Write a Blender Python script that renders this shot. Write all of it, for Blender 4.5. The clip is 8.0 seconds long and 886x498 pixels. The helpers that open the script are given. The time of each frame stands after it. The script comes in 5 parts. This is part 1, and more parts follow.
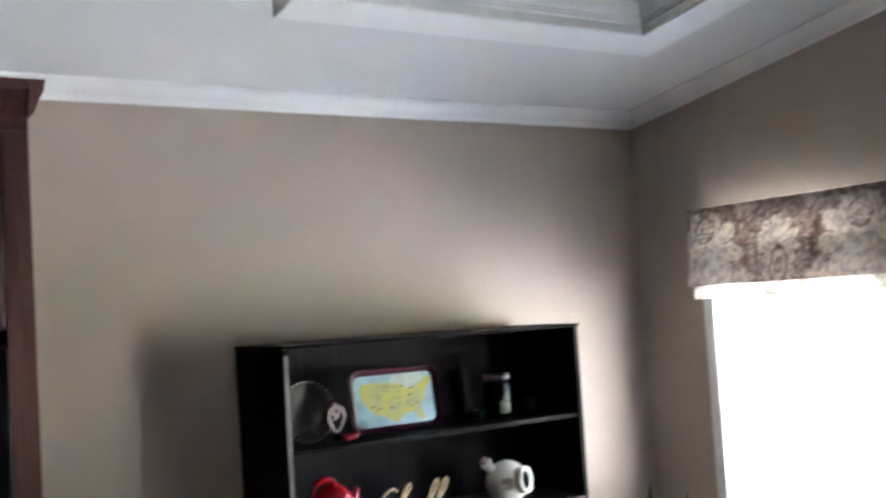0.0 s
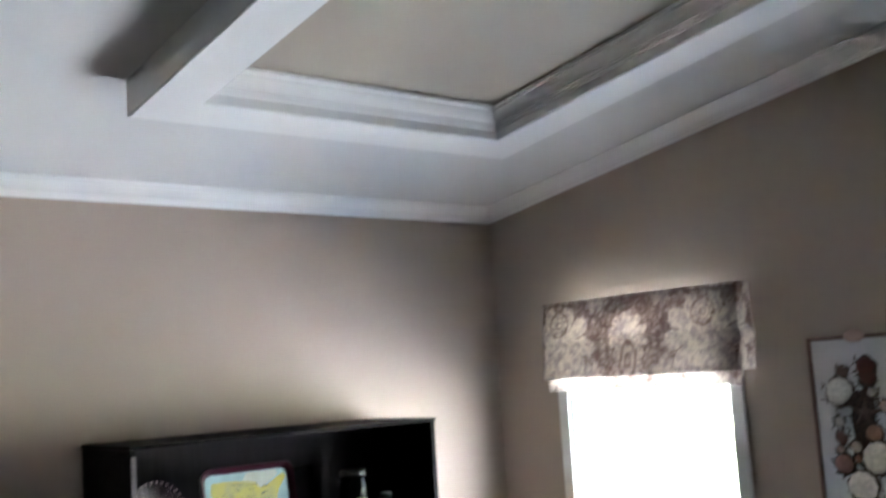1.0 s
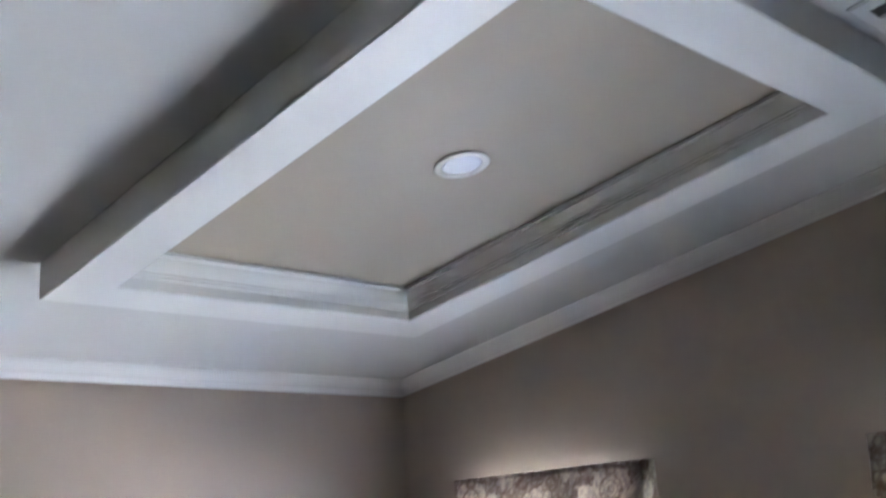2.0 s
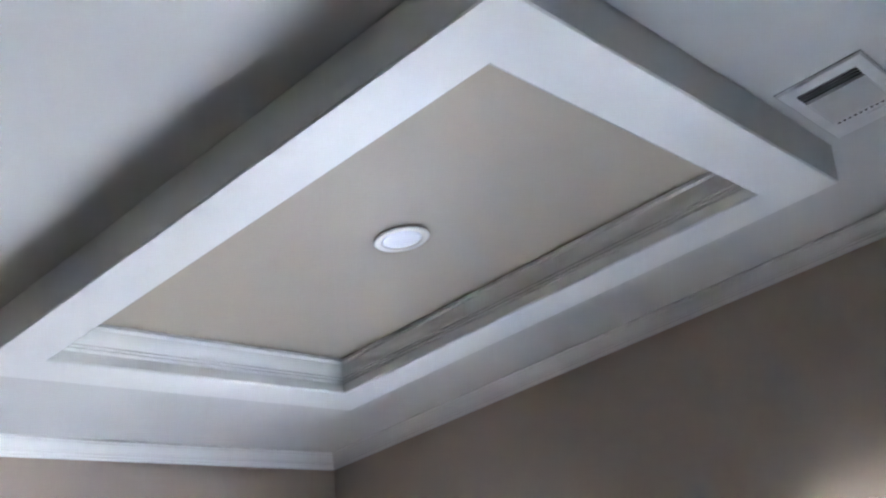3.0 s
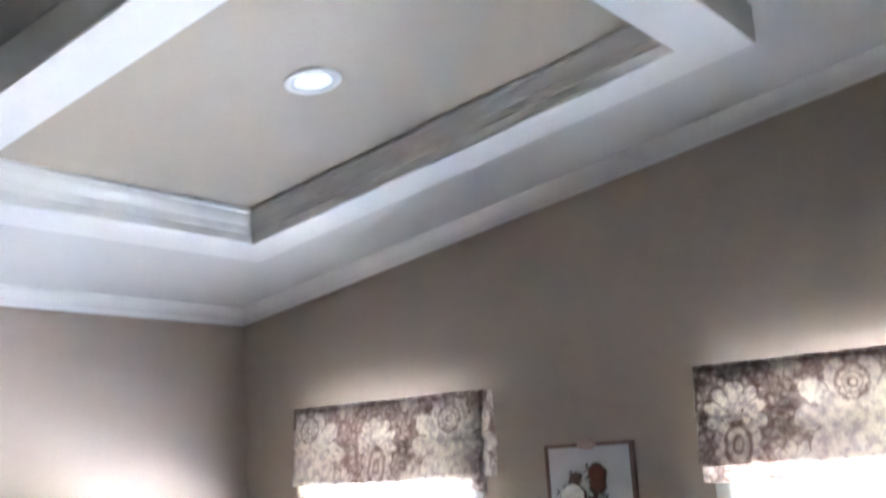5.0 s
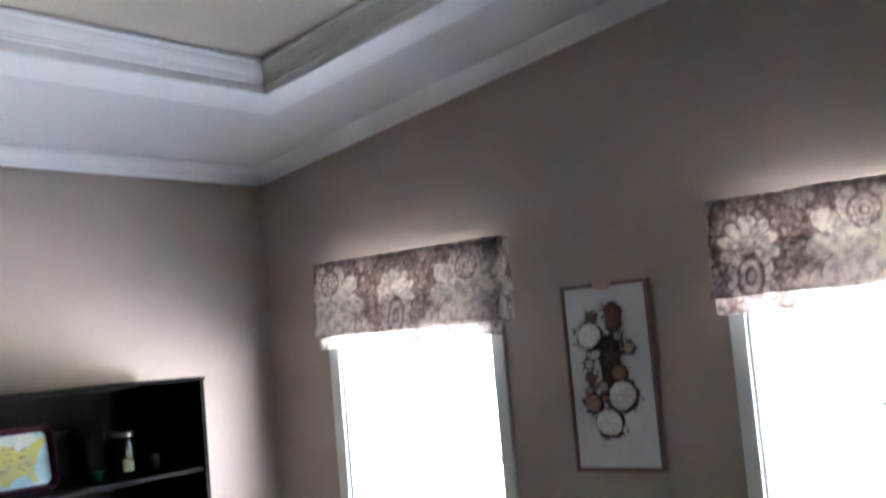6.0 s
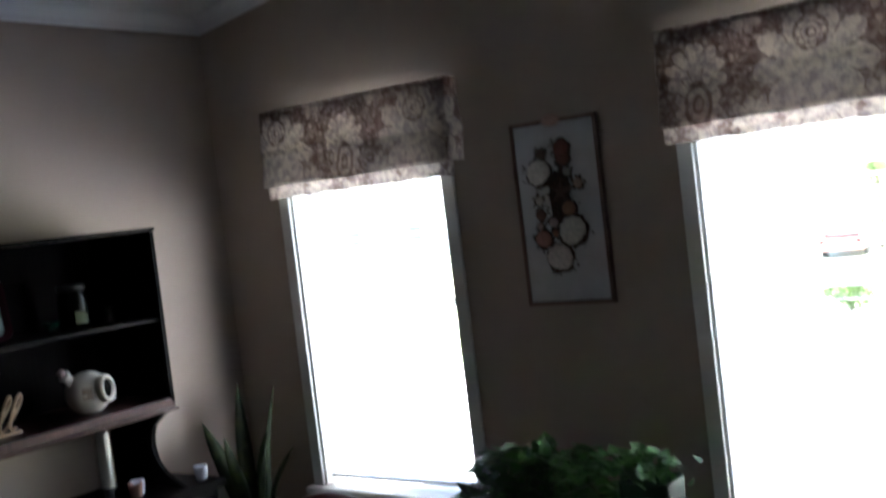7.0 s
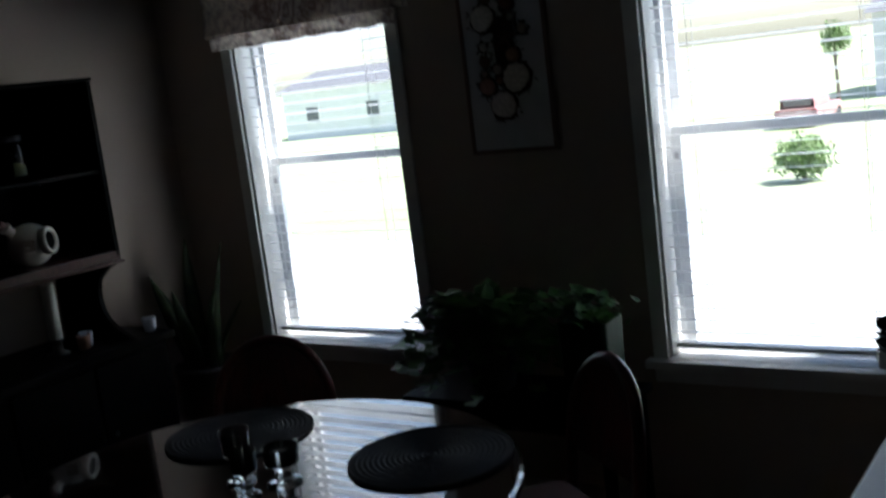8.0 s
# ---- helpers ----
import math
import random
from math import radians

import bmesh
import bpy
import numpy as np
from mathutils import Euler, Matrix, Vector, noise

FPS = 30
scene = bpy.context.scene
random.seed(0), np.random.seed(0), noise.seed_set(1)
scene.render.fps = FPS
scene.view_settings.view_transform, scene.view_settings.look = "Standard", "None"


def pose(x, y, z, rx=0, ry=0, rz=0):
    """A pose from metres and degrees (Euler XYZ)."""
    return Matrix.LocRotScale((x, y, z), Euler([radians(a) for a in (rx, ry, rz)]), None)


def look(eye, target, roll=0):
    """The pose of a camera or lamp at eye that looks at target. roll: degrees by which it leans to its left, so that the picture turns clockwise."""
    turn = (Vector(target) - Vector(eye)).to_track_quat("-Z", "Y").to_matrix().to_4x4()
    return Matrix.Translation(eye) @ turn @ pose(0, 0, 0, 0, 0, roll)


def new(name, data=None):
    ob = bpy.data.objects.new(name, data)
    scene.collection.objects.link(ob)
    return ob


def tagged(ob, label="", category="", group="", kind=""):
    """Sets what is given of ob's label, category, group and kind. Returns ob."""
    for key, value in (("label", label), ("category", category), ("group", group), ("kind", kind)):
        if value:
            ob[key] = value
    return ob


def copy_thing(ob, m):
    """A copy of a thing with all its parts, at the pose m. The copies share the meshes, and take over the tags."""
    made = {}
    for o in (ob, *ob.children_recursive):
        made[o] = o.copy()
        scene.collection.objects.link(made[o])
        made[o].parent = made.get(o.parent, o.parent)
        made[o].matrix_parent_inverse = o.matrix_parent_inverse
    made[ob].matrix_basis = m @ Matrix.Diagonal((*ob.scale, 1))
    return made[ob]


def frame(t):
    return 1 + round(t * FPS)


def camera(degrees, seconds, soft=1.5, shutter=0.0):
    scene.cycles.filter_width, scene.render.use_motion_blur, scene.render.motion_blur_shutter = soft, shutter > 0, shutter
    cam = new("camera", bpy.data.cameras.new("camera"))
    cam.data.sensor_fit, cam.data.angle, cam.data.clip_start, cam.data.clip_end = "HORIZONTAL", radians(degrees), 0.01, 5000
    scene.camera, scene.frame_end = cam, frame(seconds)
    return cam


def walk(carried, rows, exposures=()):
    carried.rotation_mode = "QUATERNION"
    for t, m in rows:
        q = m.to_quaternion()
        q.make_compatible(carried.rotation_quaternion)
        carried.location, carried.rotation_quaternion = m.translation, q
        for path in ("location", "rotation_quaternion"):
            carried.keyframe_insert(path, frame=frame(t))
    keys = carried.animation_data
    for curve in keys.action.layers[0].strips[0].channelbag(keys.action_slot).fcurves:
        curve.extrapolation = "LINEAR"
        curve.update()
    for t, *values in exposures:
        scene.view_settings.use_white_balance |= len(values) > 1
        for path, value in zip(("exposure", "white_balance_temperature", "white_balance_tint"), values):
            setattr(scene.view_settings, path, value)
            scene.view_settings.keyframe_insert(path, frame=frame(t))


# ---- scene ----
cam = camera(45.78, 8.0, soft=2.2, shutter=0.6)
walk(cam, [
    (0.0, pose(-3.484, -3.702, 1.891, 93.17, 0, -32.70) @ pose(0, 0, 0, 0, 0, -3.56)),
    (0.5, pose(-3.465, -3.746, 1.926, 94.61, 0, -36.65) @ pose(0, 0, 0, 0, 0, -3.92)),
    (1.0, pose(-3.463, -3.768, 1.969, 96.75, 0, -39.96) @ pose(0, 0, 0, 0, 0, -3.54)),
    (1.5, pose(-3.478, -3.791, 2.013, 100.75, 0, -42.93) @ pose(0, 0, 0, 0, 0, -3.52)),
    (2.0, pose(-3.503, -3.847, 2.038, 104.94, 0, -45.11) @ pose(0, 0, 0, 0, 0, -4.03)),
    (3.5, pose(-3.539, -3.834, 2.057, 108.78, 0, -50.96) @ pose(0, 0, 0, 0, 0, -4.41)),
    (4.0, pose(-3.514, -3.832, 2.056, 108.41, 0, -51.95) @ pose(0, 0, 0, 0, 0, -3.64)),
    (4.5, pose(-3.463, -3.822, 2.029, 105.13, 0, -52.95) @ pose(0, 0, 0, 0, 0, -3.49)),
    (6.0, pose(-3.484, -3.822, 1.857, 94.91, 0, -52.02) @ pose(0, 0, 0, 0, 0, -5.03)),
    (6.5, pose(-3.457, -3.830, 1.801, 91.59, 0, -52.06) @ pose(0, 0, 0, 0, 0, -6.20)),
    (7.0, pose(-3.478, -3.804, 1.749, 87.55, 0, -54.00) @ pose(0, 0, 0, 0, 0, -6.83)),
    (7.5, pose(-3.416, -3.824, 1.682, 83.69, 0, -54.11) @ pose(0, 0, 0, 0, 0, -7.04)),
    (8.0, pose(-3.461, -3.851, 1.636, 80.63, 0, -55.35) @ pose(0, 0, 0, 0, 0, -7.13)),
], exposures=[
    (0.0, 5.55, 6350, 12), (1.0, 5.55, 6320, 12), (1.5, 5.5, 6250, 13), (2.0, 5.5, 6150, 14), (3.5, 6.0, 6080, 14), (4.0, 6.3, 6080, 14), (4.5, 6.4, 6180, 14),
    (5.8, 5.65, 6150, 16), (6.5, 5.05, 6100, 16), (7.0, 3.9, 6200, 13), (7.5, 2.5, 6150, 10), (8.0, 1.45, 6000, 8),
])

# ---- light ----
world = bpy.data.worlds.new("daylight")
scene.world = world
world.use_nodes = True
wn = world.node_tree.nodes
sky = wn.new("ShaderNodeTexSky")
sky.sky_type, sky.sun_disc = "NISHITA", False
sky.sun_elevation, sky.sun_rotation = radians(57), radians(170)
wn["Background"].inputs["Strength"].default_value = 0.11
world.node_tree.links.new(sky.outputs["Color"], wn["Background"].inputs["Color"])

sun = new("sun", bpy.data.lights.new("sun", "SUN"))
sun.data.energy, sun.data.angle, sun.data.color = 5.0, radians(0.5), (1.0, 0.96, 0.91)
az, el = radians(170), radians(57)
sun.matrix_world = look((0, 0, 20), (-math.sin(az) * math.cos(el) * 5, -math.cos(az) * math.cos(el) * 5, 20 - math.sin(el) * 5))

# room numbers: the corner of the two walls is the origin
WALL_TOP, CEIL0, SLOPE = 2.68, 2.734, 0.146
W1, W2 = (-0.459, -1.319), (-2.395, -3.255)
SILL, HEAD = 0.525, 2.20
WEST, SOUTH, RIDGE = -7.6, -9.0, -5.2


def ceil_z(y):
    return CEIL0 - SLOPE * y if y > RIDGE else CEIL0 - SLOPE * RIDGE + SLOPE * (y - RIDGE)


for y0, y1 in (W1, W2):
    lamp = new("window_daylight", bpy.data.lights.new("window_daylight", "AREA"))
    lamp.data.shape, lamp.data.size, lamp.data.size_y = "RECTANGLE", HEAD - SILL - 0.06, 0.80
    lamp.data.energy, lamp.data.color = 0.85, (0.74, 0.87, 1.0)
    lamp.matrix_world = look((0.155, (y0 + y1) / 2, (SILL + HEAD) / 2), (-1, (y0 + y1) / 2, (SILL + HEAD) / 2))


# ---- materials ----
def mat(name, color, rough=0.5, vary=0.08, scale=6.0, bump=0.0, bump_scale=120.0, metal=0.0, spec=0.5, second=None, coat=0.0, rand=0.0):
    """A painted, stained or woven surface: base colour with broad stains, fine grain and relief."""
    m = bpy.data.materials.new(name)
    m.use_nodes = True
    n, l = m.node_tree.nodes, m.node_tree.links
    b = n["Principled BSDF"]
    tc = n.new("ShaderNodeTexCoord")
    big = n.new("ShaderNodeTexNoise")
    big.inputs["Scale"].default_value, big.inputs["Detail"].default_value = scale, 5
    l.new(tc.outputs["Object"], big.inputs["Vector"])
    ramp = n.new("ShaderNodeValToRGB")
    dark = [c * (1 - vary) for c in color] if second is None else list(second)
    light = [min(1, c * (1 + vary)) for c in color]
    ramp.color_ramp.elements[0].position, ramp.color_ramp.elements[1].position = 0.35, 0.65
    ramp.color_ramp.elements[0].color, ramp.color_ramp.elements[1].color = (*dark, 1), (*light, 1)
    l.new(big.outputs["Fac"], ramp.inputs["Fac"])
    out = ramp.outputs["Color"]
    if rand:
        info, hsv, mr = n.new("ShaderNodeObjectInfo"), n.new("ShaderNodeHueSaturation"), n.new("ShaderNodeMapRange")
        mr.inputs["To Min"].default_value, mr.inputs["To Max"].default_value = 1 - rand, 1 + rand
        l.new(info.outputs["Random"], mr.inputs["Value"])
        l.new(mr.outputs["Result"], hsv.inputs["Value"])
        l.new(out, hsv.inputs["Color"])
        out = hsv.outputs["Color"]
    l.new(out, b.inputs["Base Color"])
    fine = n.new("ShaderNodeTexNoise")
    fine.inputs["Scale"].default_value, fine.inputs["Detail"].default_value = bump_scale, 3
    l.new(tc.outputs["Object"], fine.inputs["Vector"])
    rr = n.new("ShaderNodeMapRange")
    rr.inputs["To Min"].default_value, rr.inputs["To Max"].default_value = max(0.02, rough - 0.06), min(1, rough + 0.06)
    l.new(fine.outputs["Fac"], rr.inputs["Value"])
    l.new(rr.outputs["Result"], b.inputs["Roughness"])
    if bump:
        bp = n.new("ShaderNodeBump")
        bp.inputs["Strength"].default_value, bp.inputs["Distance"].default_value = bump, 0.003
        l.new(fine.outputs["Fac"], bp.inputs["Height"])
        l.new(bp.outputs["Normal"], b.inputs["Normal"])
    b.inputs["Metallic"].default_value, b.inputs["Specular IOR Level"].default_value = metal, spec
    b.inputs["Coat Weight"].default_value = coat
    return m


def wood(name, dark, light, rough, axis=0, coat=0.0, spec=0.5):
    """Stained wood with long grain along one axis."""
    m = mat(name, light, rough, 0.1, 3, 0.15, 60, coat=coat, spec=spec)
    n, l = m.node_tree.nodes, m.node_tree.links
    tc, mp, nz = n["Texture Coordinate"], n.new("ShaderNodeMapping"), n.new("ShaderNodeTexNoise")
    sc = [26, 26, 26]
    sc[axis] = 1.6
    mp.inputs["Scale"].default_value = sc
    l.new(tc.outputs["Object"], mp.inputs["Vector"])
    l.new(mp.outputs["Vector"], nz.inputs["Vector"])
    nz.inputs["Scale"].default_value, nz.inputs["Detail"].default_value = 2.5, 6
    r = n["Color Ramp"]
    l.new(nz.outputs["Fac"], r.inputs["Fac"])
    r.color_ramp.elements[0].color, r.color_ramp.elements[1].color = (*dark, 1), (*light, 1)
    return m


def glassy(name, color, rough=0.02, ior=1.45):
    m = bpy.data.materials.new(name)
    m.use_nodes = True
    b = m.node_tree.nodes["Principled BSDF"]
    b.inputs["Base Color"].default_value = (*color, 1)
    b.inputs["Transmission Weight"].default_value, b.inputs["Roughness"].default_value, b.inputs["IOR"].default_value = 1, rough, ior
    return m


def pane_mat(name):
    """Clear thin glazing: lets nearly all light through and mirrors a little."""
    m = bpy.data.materials.new(name)
    m.use_nodes = True
    n, l = m.node_tree.nodes, m.node_tree.links
    n.remove(n["Principled BSDF"])
    tr, gl, mx = n.new("ShaderNodeBsdfTransparent"), n.new("ShaderNodeBsdfGlossy"), n.new("ShaderNodeMixShader")
    gl.inputs["Roughness"].default_value = 0.02
    mx.inputs["Fac"].default_value = 0.05
    l.new(tr.outputs["BSDF"], mx.inputs[1])
    l.new(gl.outputs["BSDF"], mx.inputs[2])
    l.new(mx.outputs["Shader"], n["Material Output"].inputs["Surface"])
    return m


def damask_mat(name, side=False):
    """Woven cream and lilac damask of rosettes and palmettes on brown, that lets some light through."""
    m = bpy.data.materials.new(name)
    m.use_nodes = True
    n, l = m.node_tree.nodes, m.node_tree.links
    b = n["Principled BSDF"]
    tc, sep = n.new("ShaderNodeTexCoord"), n.new("ShaderNodeSeparateXYZ")
    l.new(tc.outputs["Object"], sep.inputs["Vector"])

    def op(kind, a, v=None, w=None, clamp=False):
        q = n.new("ShaderNodeMath")
        q.operation, q.use_clamp = kind, clamp
        for i, s in enumerate((a, v, w)):
            if s is None:
                continue
            if isinstance(s, (int, float)):
                q.inputs[i].default_value = s
            else:
                l.new(s, q.inputs[i])
        return q.outputs[0]

    def soft(r, edge, width=0.004):
        """1 where r is less than edge, with a short woven transition."""
        return op("MULTIPLY", op("SUBTRACT", edge, r), 1 / width, clamp=True)

    def polar(cu, cv):
        du, dv = op("SUBTRACT", u, cu), op("SUBTRACT", v, cv)
        return op("SQRT", op("ADD", op("MULTIPLY", du, du), op("MULTIPLY", dv, dv))), op("ARCTAN2", dv, du)

    def lobed(r, th, size, count, depth, turn=0.0):
        """A fan of rounded petals with a dark vein between them."""
        wave = op("ABSOLUTE", op("COSINE", op("MULTIPLY_ADD", th, count / 2, turn)))
        petal = soft(r, op("MULTIPLY_ADD", wave, size * depth, size * (1 - depth)))
        vein = op("MULTIPLY", soft(wave, 0.22, 0.14), soft(op("SUBTRACT", size * 0.45, r), 0.0, 0.01))
        return op("MULTIPLY", petal, op("SUBTRACT", 1.0, op("MULTIPLY", vein, 0.75)))

    def ring(r, inner, outer):
        return op("MULTIPLY", soft(r, outer), op("SUBTRACT", 1.0, soft(r, inner)))

    # the repeat is mirrored about each rosette; a palmette stands half a repeat away
    half = 0.385
    along = op("ADD", sep.outputs["X"], 0.2) if side else sep.outputs["Y"]
    warp = n.new("ShaderNodeTexNoise")
    warp.inputs["Scale"].default_value, warp.inputs["Detail"].default_value = 26, 3
    l.new(tc.outputs["Object"], warp.inputs["Vector"])
    jig = op("MULTIPLY", op("SUBTRACT", warp.outputs["Fac"], 0.5), 0.022)
    u = op("ADD", op("PINGPONG", op("ADD", along, 20 * half), half), jig)
    v = op("SUBTRACT", sep.outputs["Z"], jig)
    r, th = polar(0.0, 2.148)
    rose = op("MULTIPLY", lobed(r, th, 0.050, 9, 0.22), op("SUBTRACT", 1.0, op("ADD", ring(r, 0.011, 0.018), op("MULTIPLY", ring(r, 0.031, 0.036), 0.7), clamp=True)))
    halo = soft(r, 0.060, 0.006)
    r, th = polar(0.035, 2.060)
    spray = lobed(r, th, 0.165, 8, 0.34, 0.5)
    r, th = polar(half, 2.075)
    crown = lobed(r, th, 0.112, 11, 0.26)
    # pointed arch: a tall oval with a scalloped outer band, opening downwards into leaves
    du, dv = op("SUBTRACT", u, half), op("MULTIPLY", op("SUBTRACT", v, 1.975), 0.68)
    r, th = op("ADD", op("SQRT", op("ADD", op("MULTIPLY", du, du), op("MULTIPLY", dv, dv))), op("MULTIPLY", op("ABSOLUTE", du), 0.18)), op("ARCTAN2", dv, du)
    arch = op("ADD", op("ADD", op("MULTIPLY", soft(r, 0.016), 0.6), op("MULTIPLY", ring(r, 0.026, 0.044), 0.8)), op("MULTIPLY", op("MULTIPLY", lobed(r, th, 0.098, 15, 0.20), op("SUBTRACT", 1.0, soft(r, 0.060))), 0.9), clamp=True)
    arch_disc = soft(r, 0.088)
    r, th = polar(0.02, 1.935)
    low = lobed(r, th, 0.120, 10, 0.35, 0.3)
    r, th = polar(0.20, 1.900)
    low2 = lobed(r, th, 0.085, 9, 0.30)
    r, th = polar(0.205, 2.235)
    bud = lobed(r, th, 0.060, 7, 0.35)
    mask = op("MULTIPLY", spray, op("SUBTRACT", 1.0, halo))
    mask = op("MAXIMUM", op("MAXIMUM", mask, rose), op("MULTIPLY", bud, 0.8))
    mask = op("MAXIMUM", mask, op("MULTIPLY", op("MAXIMUM", low, low2), 0.85))
    mask = op("MAXIMUM", mask, crown)
    mask = op("ADD", op("MULTIPLY", mask, op("SUBTRACT", 1.0, arch_disc)), arch, clamp=True)
    blotch = n.new("ShaderNodeTexNoise")
    blotch.inputs["Scale"].default_value, blotch.inputs["Detail"].default_value = 34, 4
    l.new(tc.outputs["Object"], blotch.inputs["Vector"])
    filler = n.new("ShaderNodeTexVoronoi")
    filler.feature, filler.inputs["Scale"].default_value = "DISTANCE_TO_EDGE", 34
    at = n.new("ShaderNodeCombineXYZ")
    l.new(u, at.inputs["X"])
    l.new(v, at.inputs["Y"])
    l.new(at.outputs["Vector"], filler.inputs["Vector"])
    small = op("MULTIPLY", op("MULTIPLY", op("SUBTRACT", filler.outputs["Distance"], 0.10), 7.0, clamp=True), 0.48)
    mask = op("MAXIMUM", mask, op("MULTIPLY", small, op("SUBTRACT", 1.0, arch_disc)))
    veins = op("MULTIPLY", op("SUBTRACT", 0.09, filler.outputs["Distance"]), 9.0, clamp=True)
    mask = op("SUBTRACT", mask, op("MULTIPLY", veins, 0.32), clamp=True)
    tone = n.new("ShaderNodeValToRGB")
    e = tone.color_ramp.elements
    e[0].position, e[0].color = 0.36, (0.50, 0.45, 0.46, 1)
    e[1].position, e[1].color = 0.58, (0.82, 0.77, 0.70, 1)
    l.new(blotch.outputs["Fac"], tone.inputs["Fac"])
    ground = n.new("ShaderNodeValToRGB")
    e = ground.color_ramp.elements
    e[0].position, e[0].color = 0.40, (0.29, 0.215, 0.19, 1)
    e[1].position, e[1].color = 0.62, (0.45, 0.38, 0.36, 1)
    l.new(blotch.outputs["Fac"], ground.inputs["Fac"])
    mul = n.new("ShaderNodeMix")
    mul.data_type = "RGBA"
    l.new(mask, mul.inputs[0])
    l.new(ground.outputs["Color"], mul.inputs[6])
    l.new(tone.outputs["Color"], mul.inputs[7])
    l.new(mul.outputs[2], b.inputs["Base Color"])
    b.inputs["Roughness"].default_value, b.inputs["Specular IOR Level"].default_value = 0.9, 0.15
    weave = n.new("ShaderNodeTexNoise")
    weave.inputs["Scale"].default_value = 500
    l.new(tc.outputs["Object"], weave.inputs["Vector"])
    bp = n.new("ShaderNodeBump")
    bp.inputs["Strength"].default_value, bp.inputs["Distance"].default_value = 0.3, 0.001
    l.new(weave.outputs["Fac"], bp.inputs["Height"])
    l.new(bp.outputs["Normal"], b.inputs["Normal"])
    tl, mx = n.new("ShaderNodeBsdfTranslucent"), n.new("ShaderNodeMixShader")
    l.new(mul.outputs[2], tl.inputs["Color"])
    mx.inputs["Fac"].default_value = 0.66
    l.new(b.outputs["BSDF"], mx.inputs[1])
    l.new(tl.outputs["BSDF"], mx.inputs[2])
    l.new(mx.outputs["Shader"], n["Material Output"].inputs["Surface"])
    return m


WALL = mat("wall_paint", (0.44, 0.356, 0.298), 0.55, 0.03, 1.2, 0.12, 260, spec=0.3)
# ceiling is toned below the frame, partly for the weaker light on it
FRAMEPAINT = mat("frame_paint", (0.80, 0.80, 0.795), 0.45, 0.02, 1.5, 0.06, 220, spec=0.4)
CEIL = mat("ceiling_paint", (0.68, 0.68, 0.675), 0.6, 0.025, 0.9, 0.10, 220, spec=0.3)
TRIM = mat("trim_paint", (0.80, 0.80, 0.79), 0.34, 0.03, 4, 0.0, 6)
MOULD = mat("moulding_paint", (0.84, 0.84, 0.835), 0.15, 0.005, 2, 0.0, 6)
RECESS = mat("recess_moulding_paint", (0.84, 0.835, 0.82), 0.22, 0.003, 1, 0.0, 6, spec=0.5)
# unseen end walls, made paler than the others to bounce light back
BOUNCE_WALL = mat("bounce_wall_paint", (0.56, 0.50, 0.435), 0.6, 0.04, 1.2, 0.1, 260, spec=0.3)
PANEL = mat("tray_paint", (0.465, 0.405, 0.325), 0.55, 0.03, 1.5, 0.12, 260, spec=0.3)
FLOOR = wood("floor_wood", (0.22, 0.165, 0.12), (0.34, 0.265, 0.20), 0.4, 1)
VINYL = mat("window_vinyl", (0.80, 0.81, 0.82), 0.35, 0.03, 8)
SLAT = mat("blind_white", (0.88, 0.88, 0.87), 0.45, 0.03, 20)
GLASS = pane_mat("window_glass")
DAMASK = damask_mat("damask_fabric")
DAMASK_SIDE = damask_mat("damask_fabric_side", True)
ESPRESSO = wood("espresso_wood", (0.0025, 0.0018, 0.0018), (0.005, 0.0033, 0.0032), 0.5, 0, spec=0.05)
ESPRESSO_V = wood("espresso_wood_upright", (0.0025, 0.0018, 0.0018), (0.005, 0.0033, 0.0032), 0.5, 2, spec=0.05)
CASEBACK = wood("case_back_panel", (0.020, 0.0165, 0.0185), (0.024, 0.0200, 0.0225), 0.6, 2, spec=0.05)
CHERRY = wood("cherry_wood", (0.055, 0.010, 0.008), (0.12, 0.022, 0.017), 0.3, 2, coat=0.2)
MAHOGANY = wood("brown_cabinet_wood", (0.060, 0.020, 0.016), (0.092, 0.033, 0.027), 0.38, 2)
BLACK = mat("black_gloss", (0.012, 0.012, 0.013), 0.25, 0.2, 12)
GREYMETAL = mat("brushed_metal", (0.5, 0.5, 0.52), 0.3, 0.06, 30, metal=1.0)


# ---- mesh helpers ----
def link_bm(name, bm, material, smooth=False):
    me = bpy.data.meshes.new(name)
    bmesh.ops.recalc_face_normals(bm, faces=bm.faces[:])
    bm.to_mesh(me)
    bm.free()
    for mt in material if isinstance(material, (list, tuple)) else (material,):
        me.materials.append(mt)
    if smooth:
        for p in me.polygons:
            p.use_smooth = True
    return new(name, me)


def part(name, bm, material, parent, label="", smooth=False):
    ob = link_bm(name, bm, material, smooth)
    ob.parent = parent
    if label:
        ob["label"] = label
    return ob


def again(ob, parent, m=None):
    """The same piece once more, on the same mesh."""
    o = new(ob.name.split(".")[0], ob.data)
    o.parent = parent
    o.matrix_basis = m if m is not None else Matrix()
    return o


def thing(name, label, category, at=(0, 0, 0), rz=0, group="", kind=""):
    e = new(name)
    e.empty_display_size = 0.05
    e.matrix_basis = pose(*at, 0, 0, rz)
    return tagged(e, label, category, group, kind)


